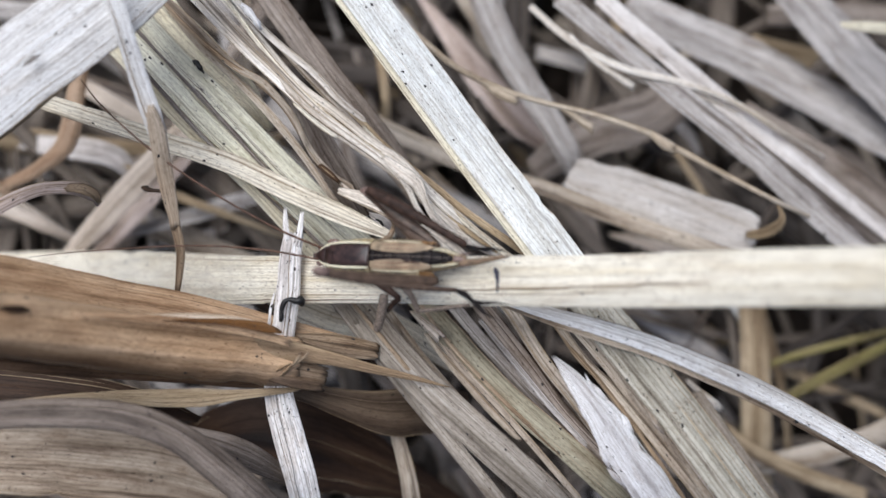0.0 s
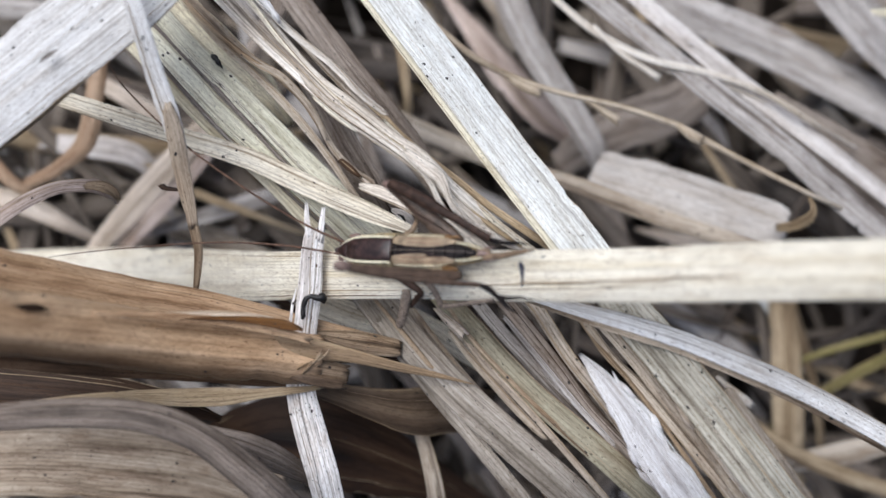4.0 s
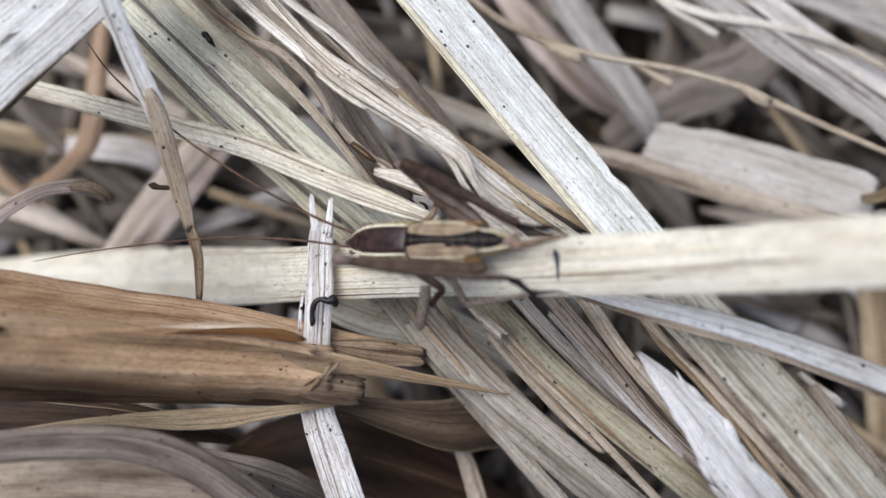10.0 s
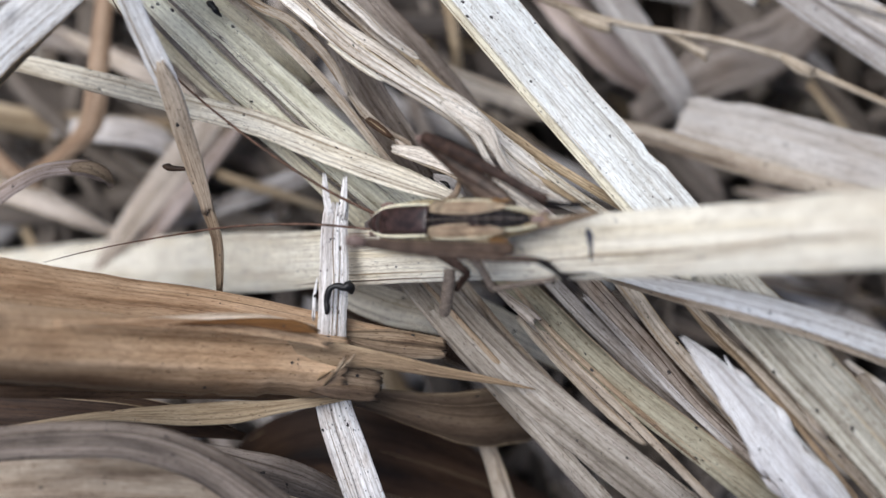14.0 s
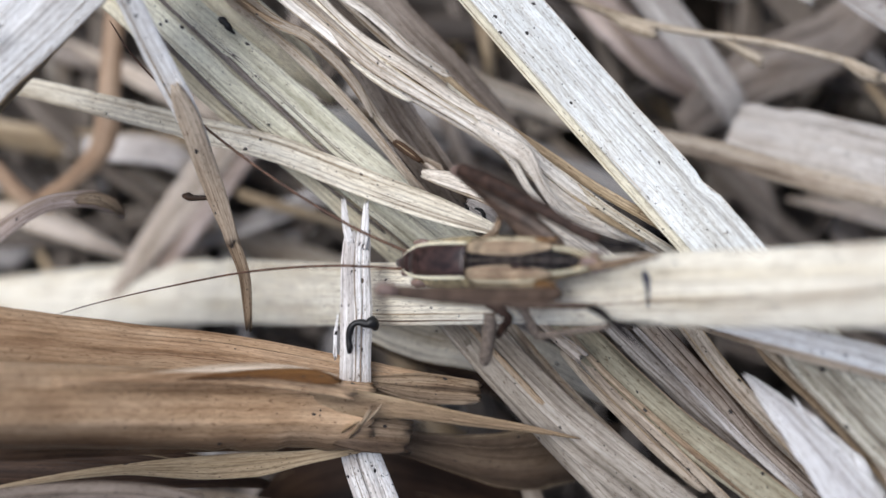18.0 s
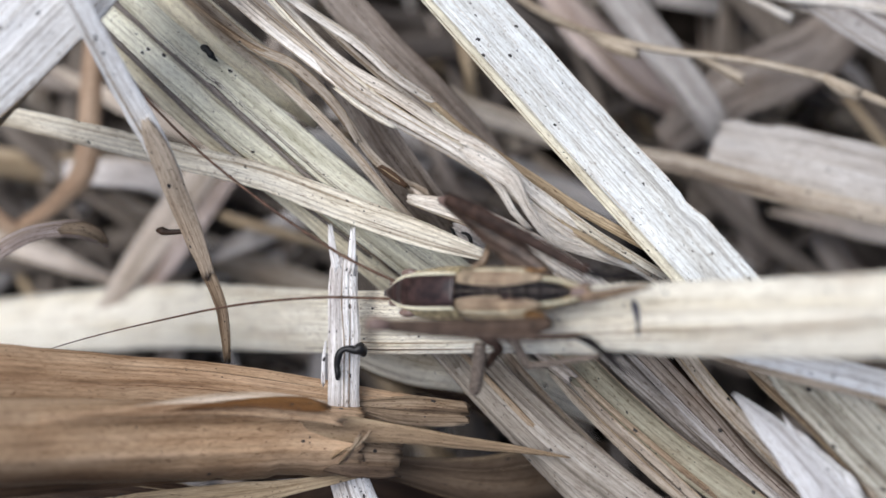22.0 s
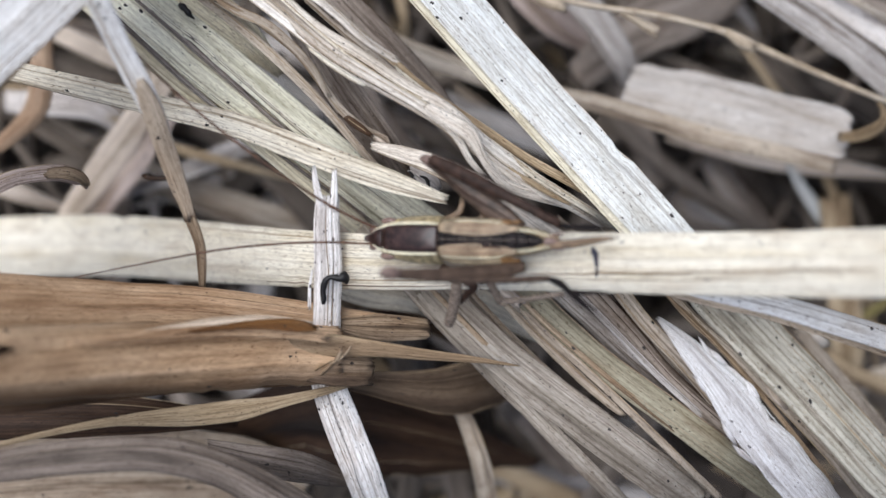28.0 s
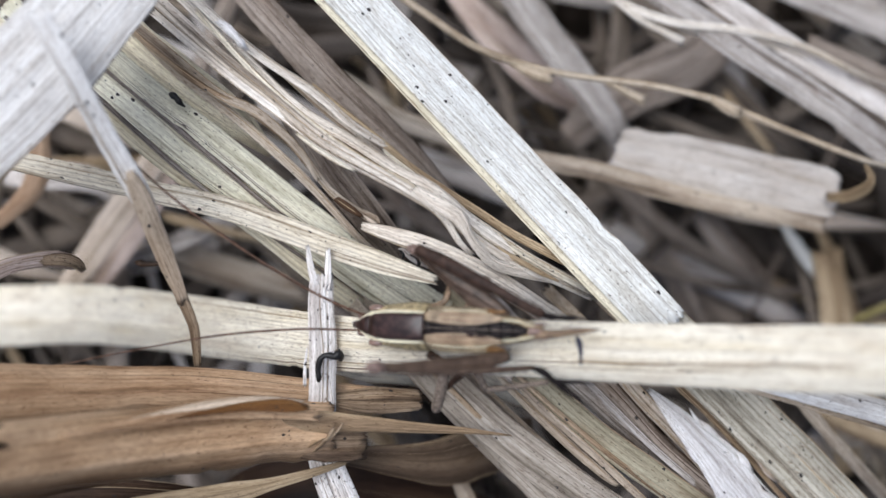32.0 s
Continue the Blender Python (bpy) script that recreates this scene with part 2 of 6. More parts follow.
STRAW = {
    "white": straw_material("white_leaf", (0.87, 0.87, 0.885), (0.72, 0.705, 0.715), (0.36, 0.335, 0.33), (0.50, 0.45, 0.42), 0.30, 0.3, 0.55),
    "bright": straw_material("bright_white_straw", (0.92, 0.915, 0.91), (0.86, 0.85, 0.835), (0.66, 0.63, 0.60), (0.68, 0.59, 0.47), 0.4, 0.6, 0.3),
    "speckled": straw_material("speckled_white_straw", (0.90, 0.88, 0.87), (0.83, 0.80, 0.78), (0.56, 0.51, 0.48), (0.50, 0.42, 0.36), 0.8, 1.7, 0.5),
    "pale_cool": straw_material("pale_cool_straw", (0.79, 0.815, 0.81), (0.70, 0.715, 0.70), (0.57, 0.565, 0.53), (0.60, 0.52, 0.38), 0.42, 0.7, 0.3, 0.55, 1.02, 1.25),
    "pale_warm": straw_material("pale_warm_straw", (0.88, 0.835, 0.765), (0.79, 0.73, 0.65), (0.51, 0.445, 0.37), (0.58, 0.48, 0.36), 0.8, 0.6, 0.4),
    "cream": straw_material("cream_straw", (0.88, 0.83, 0.71), (0.80, 0.735, 0.60), (0.53, 0.46, 0.345), (0.62, 0.52, 0.37), 0.75, 0.6, 0.45),
    "perch": straw_material("perch_straw", (0.93, 0.885, 0.765), (0.89, 0.835, 0.70), (0.72, 0.64, 0.48), (0.70, 0.60, 0.44), 0.25, 0.45, 0.4),
    "pale_brown": straw_material("pale_brown_straw", (0.616, 0.546, 0.458), (0.475, 0.405, 0.326), (0.229, 0.176, 0.132), (0.317, 0.238, 0.167), 0.9, 0.7, 0.6),
    "greenish": straw_material("greenish_straw", (0.86, 0.85, 0.71), (0.79, 0.77, 0.62), (0.52, 0.50, 0.37), (0.72, 0.66, 0.48), 0.5, 0.9, 0.2),
    "olive": straw_material("dull_olive_straw", (0.38, 0.352, 0.262), (0.295, 0.268, 0.193), (0.14, 0.124, 0.086), (0.14, 0.12, 0.082), 0.35, 0.7, 0.5),
    "dirty": straw_material("dirty_pale_straw", (0.42, 0.378, 0.328), (0.285, 0.25, 0.208), (0.125, 0.104, 0.08), (0.15, 0.12, 0.09), 0.55, 0.5, 0.5),
    "weathered": straw_material("weathered_speckled_straw", (0.662, 0.635, 0.552), (0.534, 0.506, 0.423), (0.304, 0.276, 0.221), (0.405, 0.350, 0.258), 0.85, 1.3, 0.5),
    "yellowish": straw_material("smooth_yellowish_straw", (0.88, 0.835, 0.67), (0.83, 0.775, 0.60), (0.62, 0.56, 0.41), (0.58, 0.50, 0.36), 0.4, 0.4, 0.3),
    "grey_mould": straw_material("mouldy_grey_leaf", (0.30, 0.25, 0.212), (0.19, 0.155, 0.13), (0.07, 0.055, 0.045), (0.07, 0.053, 0.042), 0.8, 1.7, 0.5),
    "grey_pale": straw_material("pale_grey_leaf", (0.86, 0.82, 0.79), (0.72, 0.675, 0.645), (0.43, 0.38, 0.345), (0.48, 0.41, 0.34), 0.7, 0.6, 0.5),
    "beige": straw_material("beige_sheath", (0.792, 0.696, 0.600), (0.672, 0.576, 0.480), (0.432, 0.348, 0.264), (0.480, 0.372, 0.264), 0.5, 0.2, 0.4),
    "beige_pale": straw_material("pale_beige_sheath", (0.739, 0.704, 0.669), (0.660, 0.616, 0.572), (0.493, 0.431, 0.370), (0.528, 0.449, 0.352), 0.3, 0.15, 0.35),
    "brown_tip": straw_material("withered_brown_tip", (0.50, 0.40, 0.29), (0.35, 0.26, 0.175), (0.20, 0.14, 0.09), (0.22, 0.14, 0.08), 0.8, 0.8, 0.7),
    "grey": straw_material("weathered_grey_straw", (0.60, 0.57, 0.55), (0.45, 0.42, 0.40), (0.22, 0.195, 0.18), (0.34, 0.29, 0.25), 0.9, 0.5, 0.5),
    "grey_dark": straw_material("dark_grey_leaf", (0.36, 0.33, 0.30), (0.25, 0.22, 0.20), (0.10, 0.085, 0.075), (0.14, 0.12, 0.10), 1.0, 1.0, 0.5),
    "grey_brown": straw_material("grey_brown_leaf", (0.40, 0.345, 0.30), (0.27, 0.225, 0.19), (0.12, 0.095, 0.08), (0.20, 0.15, 0.11), 0.9, 0.5, 0.6),
    "grey_pink": straw_material("pinkish_brown_leaf", (0.672, 0.571, 0.526), (0.482, 0.392, 0.347), (0.213, 0.162, 0.134), (0.269, 0.202, 0.168), 0.8, 0.3, 0.6),
    "tan": straw_material("tan_straw", (0.55, 0.44, 0.30), (0.42, 0.32, 0.20), (0.21, 0.145, 0.085), (0.26, 0.18, 0.10), 0.9, 0.5, 0.5),
    # brown taken far down to hold the shade of leaves lying deep
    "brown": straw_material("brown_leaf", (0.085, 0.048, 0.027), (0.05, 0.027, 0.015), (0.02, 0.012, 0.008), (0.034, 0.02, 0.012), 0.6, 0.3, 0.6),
    "rust": straw_material("rust_brown_leaf", (0.24, 0.125, 0.065), (0.17, 0.085, 0.042), (0.08, 0.04, 0.022), (0.10, 0.05, 0.028), 0.8, 0.4, 0.6),
    "brown_pale": straw_material("beige_brown_leaf", (0.60, 0.50, 0.39), (0.44, 0.35, 0.26), (0.22, 0.16, 0.11), (0.26, 0.19, 0.13), 0.9, 0.9, 0.6),
    "sheath": straw_material("brown_sheath", (0.60, 0.425, 0.275), (0.47, 0.31, 0.185), (0.24, 0.14, 0.075), (0.26, 0.155, 0.085), 0.35, 0.2, 0.5, 0.36),
    # tan with the shade under the sheath tip taken into the colour
    "shaded": straw_material("shade_painted_tan_leaf", (0.19, 0.136, 0.09), (0.125, 0.086, 0.056), (0.055, 0.036, 0.024), (0.08, 0.052, 0.033), 0.3, 0.3, 0.4),
    # rim colour paints the shade on the roll's lower side
    "sheath_roll": straw_material("brown_sheath_with_side_shade", (0.62, 0.44, 0.285), (0.50, 0.335, 0.20), (0.28, 0.165, 0.09), (0.085, 0.046, 0.025), 0.25, 0.2, 0.4, 0.36, 0.50, 0.95, True),
    "slit": straw_material("orange_brown_inner_sheath", (0.34, 0.17, 0.06), (0.22, 0.105, 0.036), (0.09, 0.042, 0.018), (0.15, 0.075, 0.03), 0.5, 0.8, 0.6, 0.4),
    "lip": straw_material("pale_sheath_lip", (0.86, 0.76, 0.64), (0.76, 0.64, 0.51), (0.50, 0.38, 0.27), (0.62, 0.48, 0.34), 0.3, 0.2, 0.3),
    "point": straw_material("dull_sheath_point", (0.45, 0.35, 0.225), (0.33, 0.235, 0.145), (0.18, 0.12, 0.07), (0.24, 0.16, 0.09), 0.5, 0.6, 0.6),
    "collar": straw_material("dull_sheath_collar", (0.30, 0.22, 0.15), (0.20, 0.14, 0.092), (0.09, 0.06, 0.04), (0.13, 0.09, 0.06), 0.8, 0.5, 0.6),
    # serves a brown streak and the painted shade of the sheath's underside
    "sheath_dark": straw_material("sheath_streak_and_shade", (0.192, 0.120, 0.072), (0.120, 0.072, 0.042), (0.056, 0.034, 0.021), (0.080, 0.048, 0.029), 0.8, 0.3, 0.6, 0.45),
    "orange": straw_material("orange_twig", (0.50, 0.36, 0.25), (0.40, 0.265, 0.17), (0.20, 0.12, 0.07), (0.24, 0.14, 0.08), 0.5, 0.2, 0.5),
    "yellow_green": straw_material("yellow_green_blade", (0.30, 0.265, 0.10), (0.22, 0.19, 0.07), (0.12, 0.10, 0.04), (0.16, 0.14, 0.055), 0.6, 0.2, 0.4),
    "fibre": straw_material("tan_fibre", (0.68, 0.60, 0.49), (0.54, 0.45, 0.34), (0.30, 0.23, 0.16), (0.34, 0.26, 0.18), 0.6, 0.4, 0.5),
    # litter tones lowered to stand in for shade in the gaps between blades
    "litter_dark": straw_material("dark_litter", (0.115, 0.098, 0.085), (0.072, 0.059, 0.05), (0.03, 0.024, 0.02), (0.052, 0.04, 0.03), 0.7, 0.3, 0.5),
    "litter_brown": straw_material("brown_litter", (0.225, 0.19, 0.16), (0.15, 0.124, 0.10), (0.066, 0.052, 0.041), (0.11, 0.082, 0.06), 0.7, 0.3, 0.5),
}


def plain(name, colour, rough=0.5, spec=0.4, vary=0.35, scale=2200.0, bump=0.3):
    m, t, b = nodes(name, rough, spec)
    co = t.nodes.new("ShaderNodeTexCoord")
    n = nd(t, "ShaderNodeTexNoise", Scale=scale, Detail=5.0, Roughness=0.6)
    t.links.new(co.outputs["Object"], n.inputs["Vector"])
    lo, hi = (tuple(c * k for c in colour) for k in (1 - vary, 1 + vary))
    t.links.new(ramp(t, n.outputs[0], [(0.35, lo), (0.65, hi)]), b.inputs["Base Color"])
    bp = nd(t, "ShaderNodeBump", Strength=bump, Distance=0.00005)
    t.links.new(n.outputs[0], bp.inputs["Height"])
    t.links.new(bp.outputs[0], b.inputs["Normal"])
    return m


MOULD = plain("black_mould", (0.012, 0.011, 0.011), 0.45)
INK = plain("grey_ink", (0.055, 0.055, 0.075), 0.6, 0.2, 0.5)
SOIL = plain("dark_soil", (0.035, 0.027, 0.021), 0.95, 0.1, 0.5, 400.0, 1.0)
CHITIN_DARK = plain("dark_brown_chitin", (0.040, 0.021, 0.018), 0.30, 0.5, 0.6)
CHITIN_BLACK = plain("black_chitin", (0.012, 0.009, 0.009), 0.55, 0.15, 0.4)
CHITIN_CREAM = plain("cream_chitin", (0.80, 0.74, 0.54), 0.45, 0.4, 0.12)
CHITIN_OCHRE = plain("ochre_chitin", (0.33, 0.25, 0.145), 0.42, 0.4, 0.4)
CHITIN_LOBE = plain("yellowish_chitin", (0.46, 0.37, 0.21), 0.42, 0.3, 0.55, 3200.0)
CHITIN_PALE = plain("pale_beige_chitin", (0.39, 0.295, 0.195), 0.36, 0.4, 0.5, 800.0)
CHITIN_PAD = plain("cream_wing_chitin", (0.33, 0.26, 0.165), 0.33, 0.4, 0.55, 700.0)
CHITIN_VEIN = plain("pinkish_vein_chitin", (0.26, 0.15, 0.10), 0.45, 0.3, 0.3)
CHITIN_RUST = plain("orange_brown_chitin", (0.20, 0.11, 0.045), 0.4, 0.3, 0.5, 2500.0)
CHITIN_BROWN = plain("brown_chitin", (0.045, 0.026, 0.019), 0.55, 0.18, 0.6)
CHITIN_BAR = plain("grey_brown_chitin", (0.095, 0.064, 0.046), 0.45, 0.3, 0.45, 1800.0)
CHITIN_OVI = plain("light_brown_chitin", (0.21, 0.145, 0.092), 0.40, 0.4, 0.5)
CHITIN_PINK = plain("pinkish_chitin", (0.22, 0.15, 0.125), 0.40, 0.4, 0.5, 4200.0)
CHITIN_GREY = plain("speckled_grey_chitin", (0.185, 0.145, 0.115), 0.45, 0.3, 0.6, 6500.0)
ANTENNA = plain("reddish_brown_chitin", (0.115, 0.062, 0.040), 0.5, 0.25, 0.5)
EYE = plain("eye", (0.24, 0.16, 0.13), 0.15, 0.7, 0.3)


# ---- mesh helpers ----
def mesh_object(name, verts, faces, material, parent=None, label="", uvs=None, smooth=True, cross=None):
    me = bpy.data.meshes.new(name)
    me.from_pydata([(x * MM, y * MM, z * MM) for x, y, z in verts], [], faces)
    if uvs is not None:
        layer = me.uv_layers.new(name="blade")
        idx = np.empty(len(me.loops), dtype=np.int32)
        me.loops.foreach_get("vertex_index", idx)
        layer.data.foreach_set("uv", np.asarray(uvs, dtype=np.float32)[idx].ravel())
        if cross is not None:
            layer = me.uv_layers.new(name="across")
            layer.data.foreach_set("uv", np.asarray(cross, dtype=np.float32)[idx].ravel())
    me.polygons.foreach_set("use_smooth", [smooth] * len(me.polygons))
    me.materials.append(material)
    ob = new(name, me)
    if parent:
        ob.parent = parent
    if label:
        tagged(ob, label)
    return ob


def spline(points, step):
    """Points along a smooth curve through the control points, about step millimetres apart."""
    p = np.array(points, dtype=float)
    p = np.vstack([2 * p[0] - p[1], p, 2 * p[-1] - p[-2]])
    out = []
    for i in range(1, len(p) - 2):
        n = max(2, int(np.linalg.norm(p[i + 1][:3] - p[i][:3]) / step))
        for k in range(n):
            u = k / n
            out.append(0.5 * (2 * p[i] + (p[i + 1] - p[i - 1]) * u + (2 * p[i - 1] - 5 * p[i] + 4 * p[i + 1] - p[i + 2]) * u * u
                              + (3 * p[i] - p[i - 1] - 3 * p[i + 1] + p[i + 2]) * u ** 3))
    out.append(p[-2])
    return np.array(out)


def blade_mesh(points, curl, roll, seed, ribs=1.0, thick=0.10, step=0.6, across=None, ragged=0.0, creases=None, wild=1.0):
    """A grass blade: a strip with curled cross-section, raised veins, uneven edges and real thickness."""
    rng = np.random.default_rng(seed)
    c = spline(points, step)
    n = len(c)
    pos, width = c[:, :3].copy(), np.maximum(c[:, 3], 0.05)
    tan = np.gradient(pos, axis=0)
    tan /= np.linalg.norm(tan, axis=1)[:, None]
    side = np.cross(tan, (0, 0, 1.0))
    side /= np.linalg.norm(side, axis=1)[:, None]
    up = np.cross(side, tan)
    s = np.concatenate([[0], np.cumsum(np.linalg.norm(np.diff(pos, axis=0), axis=1))])
    k = across or int(np.clip(width.max() * 8, 9, 36))
    v = np.linspace(-1, 1, k)
    half = radians(curl) / 2
    ph = rng.uniform(0, 6.28, 6)
    ang = radians(roll) + 0.10 * np.sin(s * 0.16 + ph[0])
    edge = np.stack([1 + wild * (0.018 * np.sin(s * 0.45 + ph[q]) + 0.012 * np.sin(s * 1.3 + ph[q + 1])) + wild * rng.normal(0, 0.006, n) for q in (1, 2)])
    # here and there a nick in the edge
    for _ in range(int(s[-1] * 0.12 * wild)):
        i = int(rng.integers(0, n))
        edge[int(rng.integers(0, 2)), i:i + int(rng.integers(1, 4))] -= rng.uniform(0.02, 0.09)
    rib = ribs * (0.006 * np.sin(v * k * 1.45 + ph[3]) + 0.006 * rng.normal(0, 1, k))
    for at in (rng.uniform(-0.75, 0.75, int(np.clip(width.max() * 0.9, 1, 3))) if creases is None else creases):
        rib = rib - ribs * 0.11 * np.exp(-((v - at) / (0.09 / max(0.5, width.max()))) ** 2)
    fold = 0.07 * rng.uniform(-1, 1)
    verts, uvs = [], []
    for lay in (0, 1):
        for i in range(n):
            w = width[i] / 2
            if abs(half) > 1e-3:
                r = w / math.sin(min(abs(half), 1.45))
                a = v * half
                lat, hgt = r * np.sin(a * (1.45 / abs(half) if abs(half) > 1.45 else 1)), np.sign(half) * r * (np.cos(a) - 1)
            else:
                lat, hgt = v * w, v * 0
            lat = lat * np.where(v < 0, edge[0][i], edge[1][i])
            hgt = hgt + rib * min(1, w) + fold * w * np.exp(-((v - 0.15) / 0.12) ** 2) + 0.05 * w * np.sin(s[i] * 0.35 + ph[4])
            if lay:
                hgt = hgt - thick * (1 - 0.7 * v * v)
            ca, sa = math.cos(ang[i]), math.sin(ang[i])
            l2, h2 = lat * ca - hgt * sa, lat * sa + hgt * ca
            q = pos[i] + side[i] * l2[:, None] + up[i] * h2[:, None]
            verts.append(q)
            uvs.append(np.stack([np.full(k, s[i]), v * width.max() / 2], 1))
    verts, uvs = np.concatenate(verts), np.concatenate(uvs)
    if ragged:
        for lay in (0, 1):
            for i, d in ((0, -1), (n - 1, 1)):
                o = lay * n * k + i * k
                verts[o:o + k] += tan[i] * d * rng.uniform(-ragged, ragged, k)[:, None]
    faces, o = [], n * k
    for i in range(n - 1):
        for j in range(k - 1):
            a = i * k + j
            faces.append((a, a + 1, a + k + 1, a + k))
            faces.append((o + a, o + a + k, o + a + k + 1, o + a + 1))
        for j in (0, k - 1):
            a = i * k + j
            faces.append((a, a + k, o + a + k, o + a) if j == 0 else (a, o + a, o + a + k, a + k))
    for i in (0, n - 1):
        for j in range(k - 1):
            a = i * k + j
            faces.append((a, o + a, o + a + 1, a + 1) if i == 0 else (a, a + 1, o + a + 1, o + a))
    return verts, faces, uvs, k, np.tile(np.stack([np.zeros(k), v], 1), (2 * n, 1))


MOVERS = {}
COUNT = [0]
VEIN = {"pale_cool": "pale_warm", "white": "pale_cool", "pale_warm": "tan", "cream": "tan", "perch": "cream", "greenish": "grey_dark", "beige_pale": "pale_brown", "grey": "grey_dark", "grey_brown": "brown", "grey_dark": "brown", "grey_mould": "litter_dark", "dirty": "grey_brown", "olive": "brown_tip", "grey_pale": "grey", "brown_pale": "tan"}


def ridge(ob, top, at, a, b, thick, material, name="vein", sunk=0.25):
    """A fine cord that lies in the surface of a blade, from a to b of its length and from at[0] to at[1] across it."""
    n, k = top.shape[:2]
    rows = range(int(a * (n - 1)), int(b * (n - 1)) + 1, 2)
    run = [top[i, int(round((at[0] + (at[1] - at[0]) * (i / n - a) / (b - a + 1e-6)) * (k - 1)))] for i in rows]
    if len(run) > 3:
        m = len(run) - 1
        tube(name, [(x, y, z - sunk * thick, thick * (0.3 + 0.7 * min(1, 4 * i / m, 4 * (m - i) / m))) for i, (x, y, z) in enumerate(run)], STRAW[material], ob, "", 5, 0.6, 0.7, True)


def blade(name, label, material, points, curl=20, roll=0, mover="", parent=None, category="grass", veins=None, grooves=(), **how):
    COUNT[0] += 1
    how.setdefault("ragged", 0.25)
    verts, faces, uvs, k, cross = blade_mesh(points, curl, roll, COUNT[0], **how)
    ob = mesh_object(name, verts, faces, STRAW[material], parent, "" if parent else label, uvs, cross=cross)
    if not parent:
        tagged(ob, category=category, group="dry grass blades")
        rng = np.random.default_rng(COUNT[0] + 500)
        top = verts[:len(verts) // 2].reshape(-1, k, 3)
        across = np.linalg.norm(top[len(top) // 2, 0] - top[len(top) // 2, -1])
        for i in range(veins if veins is not None else int(np.clip(across * 1.3, 1, 4))):
            j = int(rng.integers(1, k - 1))
            a, b = sorted(rng.uniform(0, 1, 2)) if i else (0.0, 1.0)
            ridge(ob, top, (j / (k - 1), j / (k - 1)), a, b, rng.uniform(0.05, 0.10), VEIN.get(material, "tan"))
        if rng.random() < 0.75 and across > 0.7:
            side = float(rng.random() < 0.5)
            ridge(ob, top, (side, side), 0.02, 0.98, 0.09, VEIN.get(material, "tan"), "rim")
    for at, a, b, thick, tone in grooves:
        ridge(ob, verts[:len(verts) // 2].reshape(-1, k, 3), at, a, b, thick, tone, "groove", -0.05)
    if mover:
        MOVERS.setdefault(mover, []).append(ob)
    return ob


def tube(name, points, material, parent=None, label="", sides=10, step=0.25, flat=1.0, mapped=False):
    """A round, tapering limb through points of x, y, z and thickness."""
    c = spline(points, step)
    pos, rad = c[:, :3], np.maximum(c[:, 3] / 2, 0.01)
    tan = np.gradient(pos, axis=0)
    tan /= np.linalg.norm(tan, axis=1)[:, None]
    ref = np.array((0.0, 0.0, 1.0)) if abs(tan[0][2]) < 0.9 else np.array((0.0, 1.0, 0.0))
    side = np.cross(tan, ref)
    side /= np.linalg.norm(side, axis=1)[:, None]
    up = np.cross(side, tan)
    a = np.linspace(0, 2 * math.pi, sides, endpoint=False)
    verts = [pos[0]]
    for i in range(len(pos)):
        verts += list(pos[i] + side[i] * (rad[i] * np.cos(a))[:, None] + up[i] * (flat * rad[i] * np.sin(a))[:, None])
    verts.append(pos[-1])
    faces, last = [], len(verts) - 1
    for i in range(len(pos) - 1):
        for j in range(sides):
            p, q = 1 + i * sides + j, 1 + i * sides + (j + 1) % sides
            faces.append((p, q, q + sides, p + sides))
    for j in range(sides):
        faces.append((0, 1 + (j + 1) % sides, 1 + j))
        e = last - sides
        faces.append((last, e + j, e + (j + 1) % sides))
    run = np.arange(len(pos)) * step
    uvs = [(0, 0)] + [(u, 0.1 * q) for u in run for q in range(sides)] + [(run[-1], 0)] if mapped or material in STRAW.values() else None
    return mesh_object(name, verts, faces, material, parent, label, uvs, cross=None if uvs is None else [(0, 0.4)] * len(verts))


def thing(name, label, category, group="", at=None):
    ob = tagged(new(name), label, category, group)
    if at:
        ob.matrix_world = at
    return ob


# ---- ground and litter ----
def ground():
    rng = np.random.default_rng(3)
    ring = [0, 30, 60, 90, 130, 200, 400, 1500, 8000, 60000, 600000]
    verts, faces, m = [(0, 0, -52)], [], 36
    for r in ring[1:]:
        for j in range(m):
            a = 2 * math.pi * j / m
            verts.append((r * math.cos(a), r * math.sin(a), -52 + rng.normal(0, 1.2 if r < 500 else 12)))
    for j in range(m):
        faces.append((0, 1 + j, 1 + (j + 1) % m))
        for i in range(len(ring) - 2):
            p, q = 1 + i * m + j, 1 + i * m + (j + 1) % m
            faces.append((p, p + m, q + m, q))
    tagged(mesh_object("ground", verts, faces, SOIL), "dark damp soil under dead grass", "ground", kind="structure")


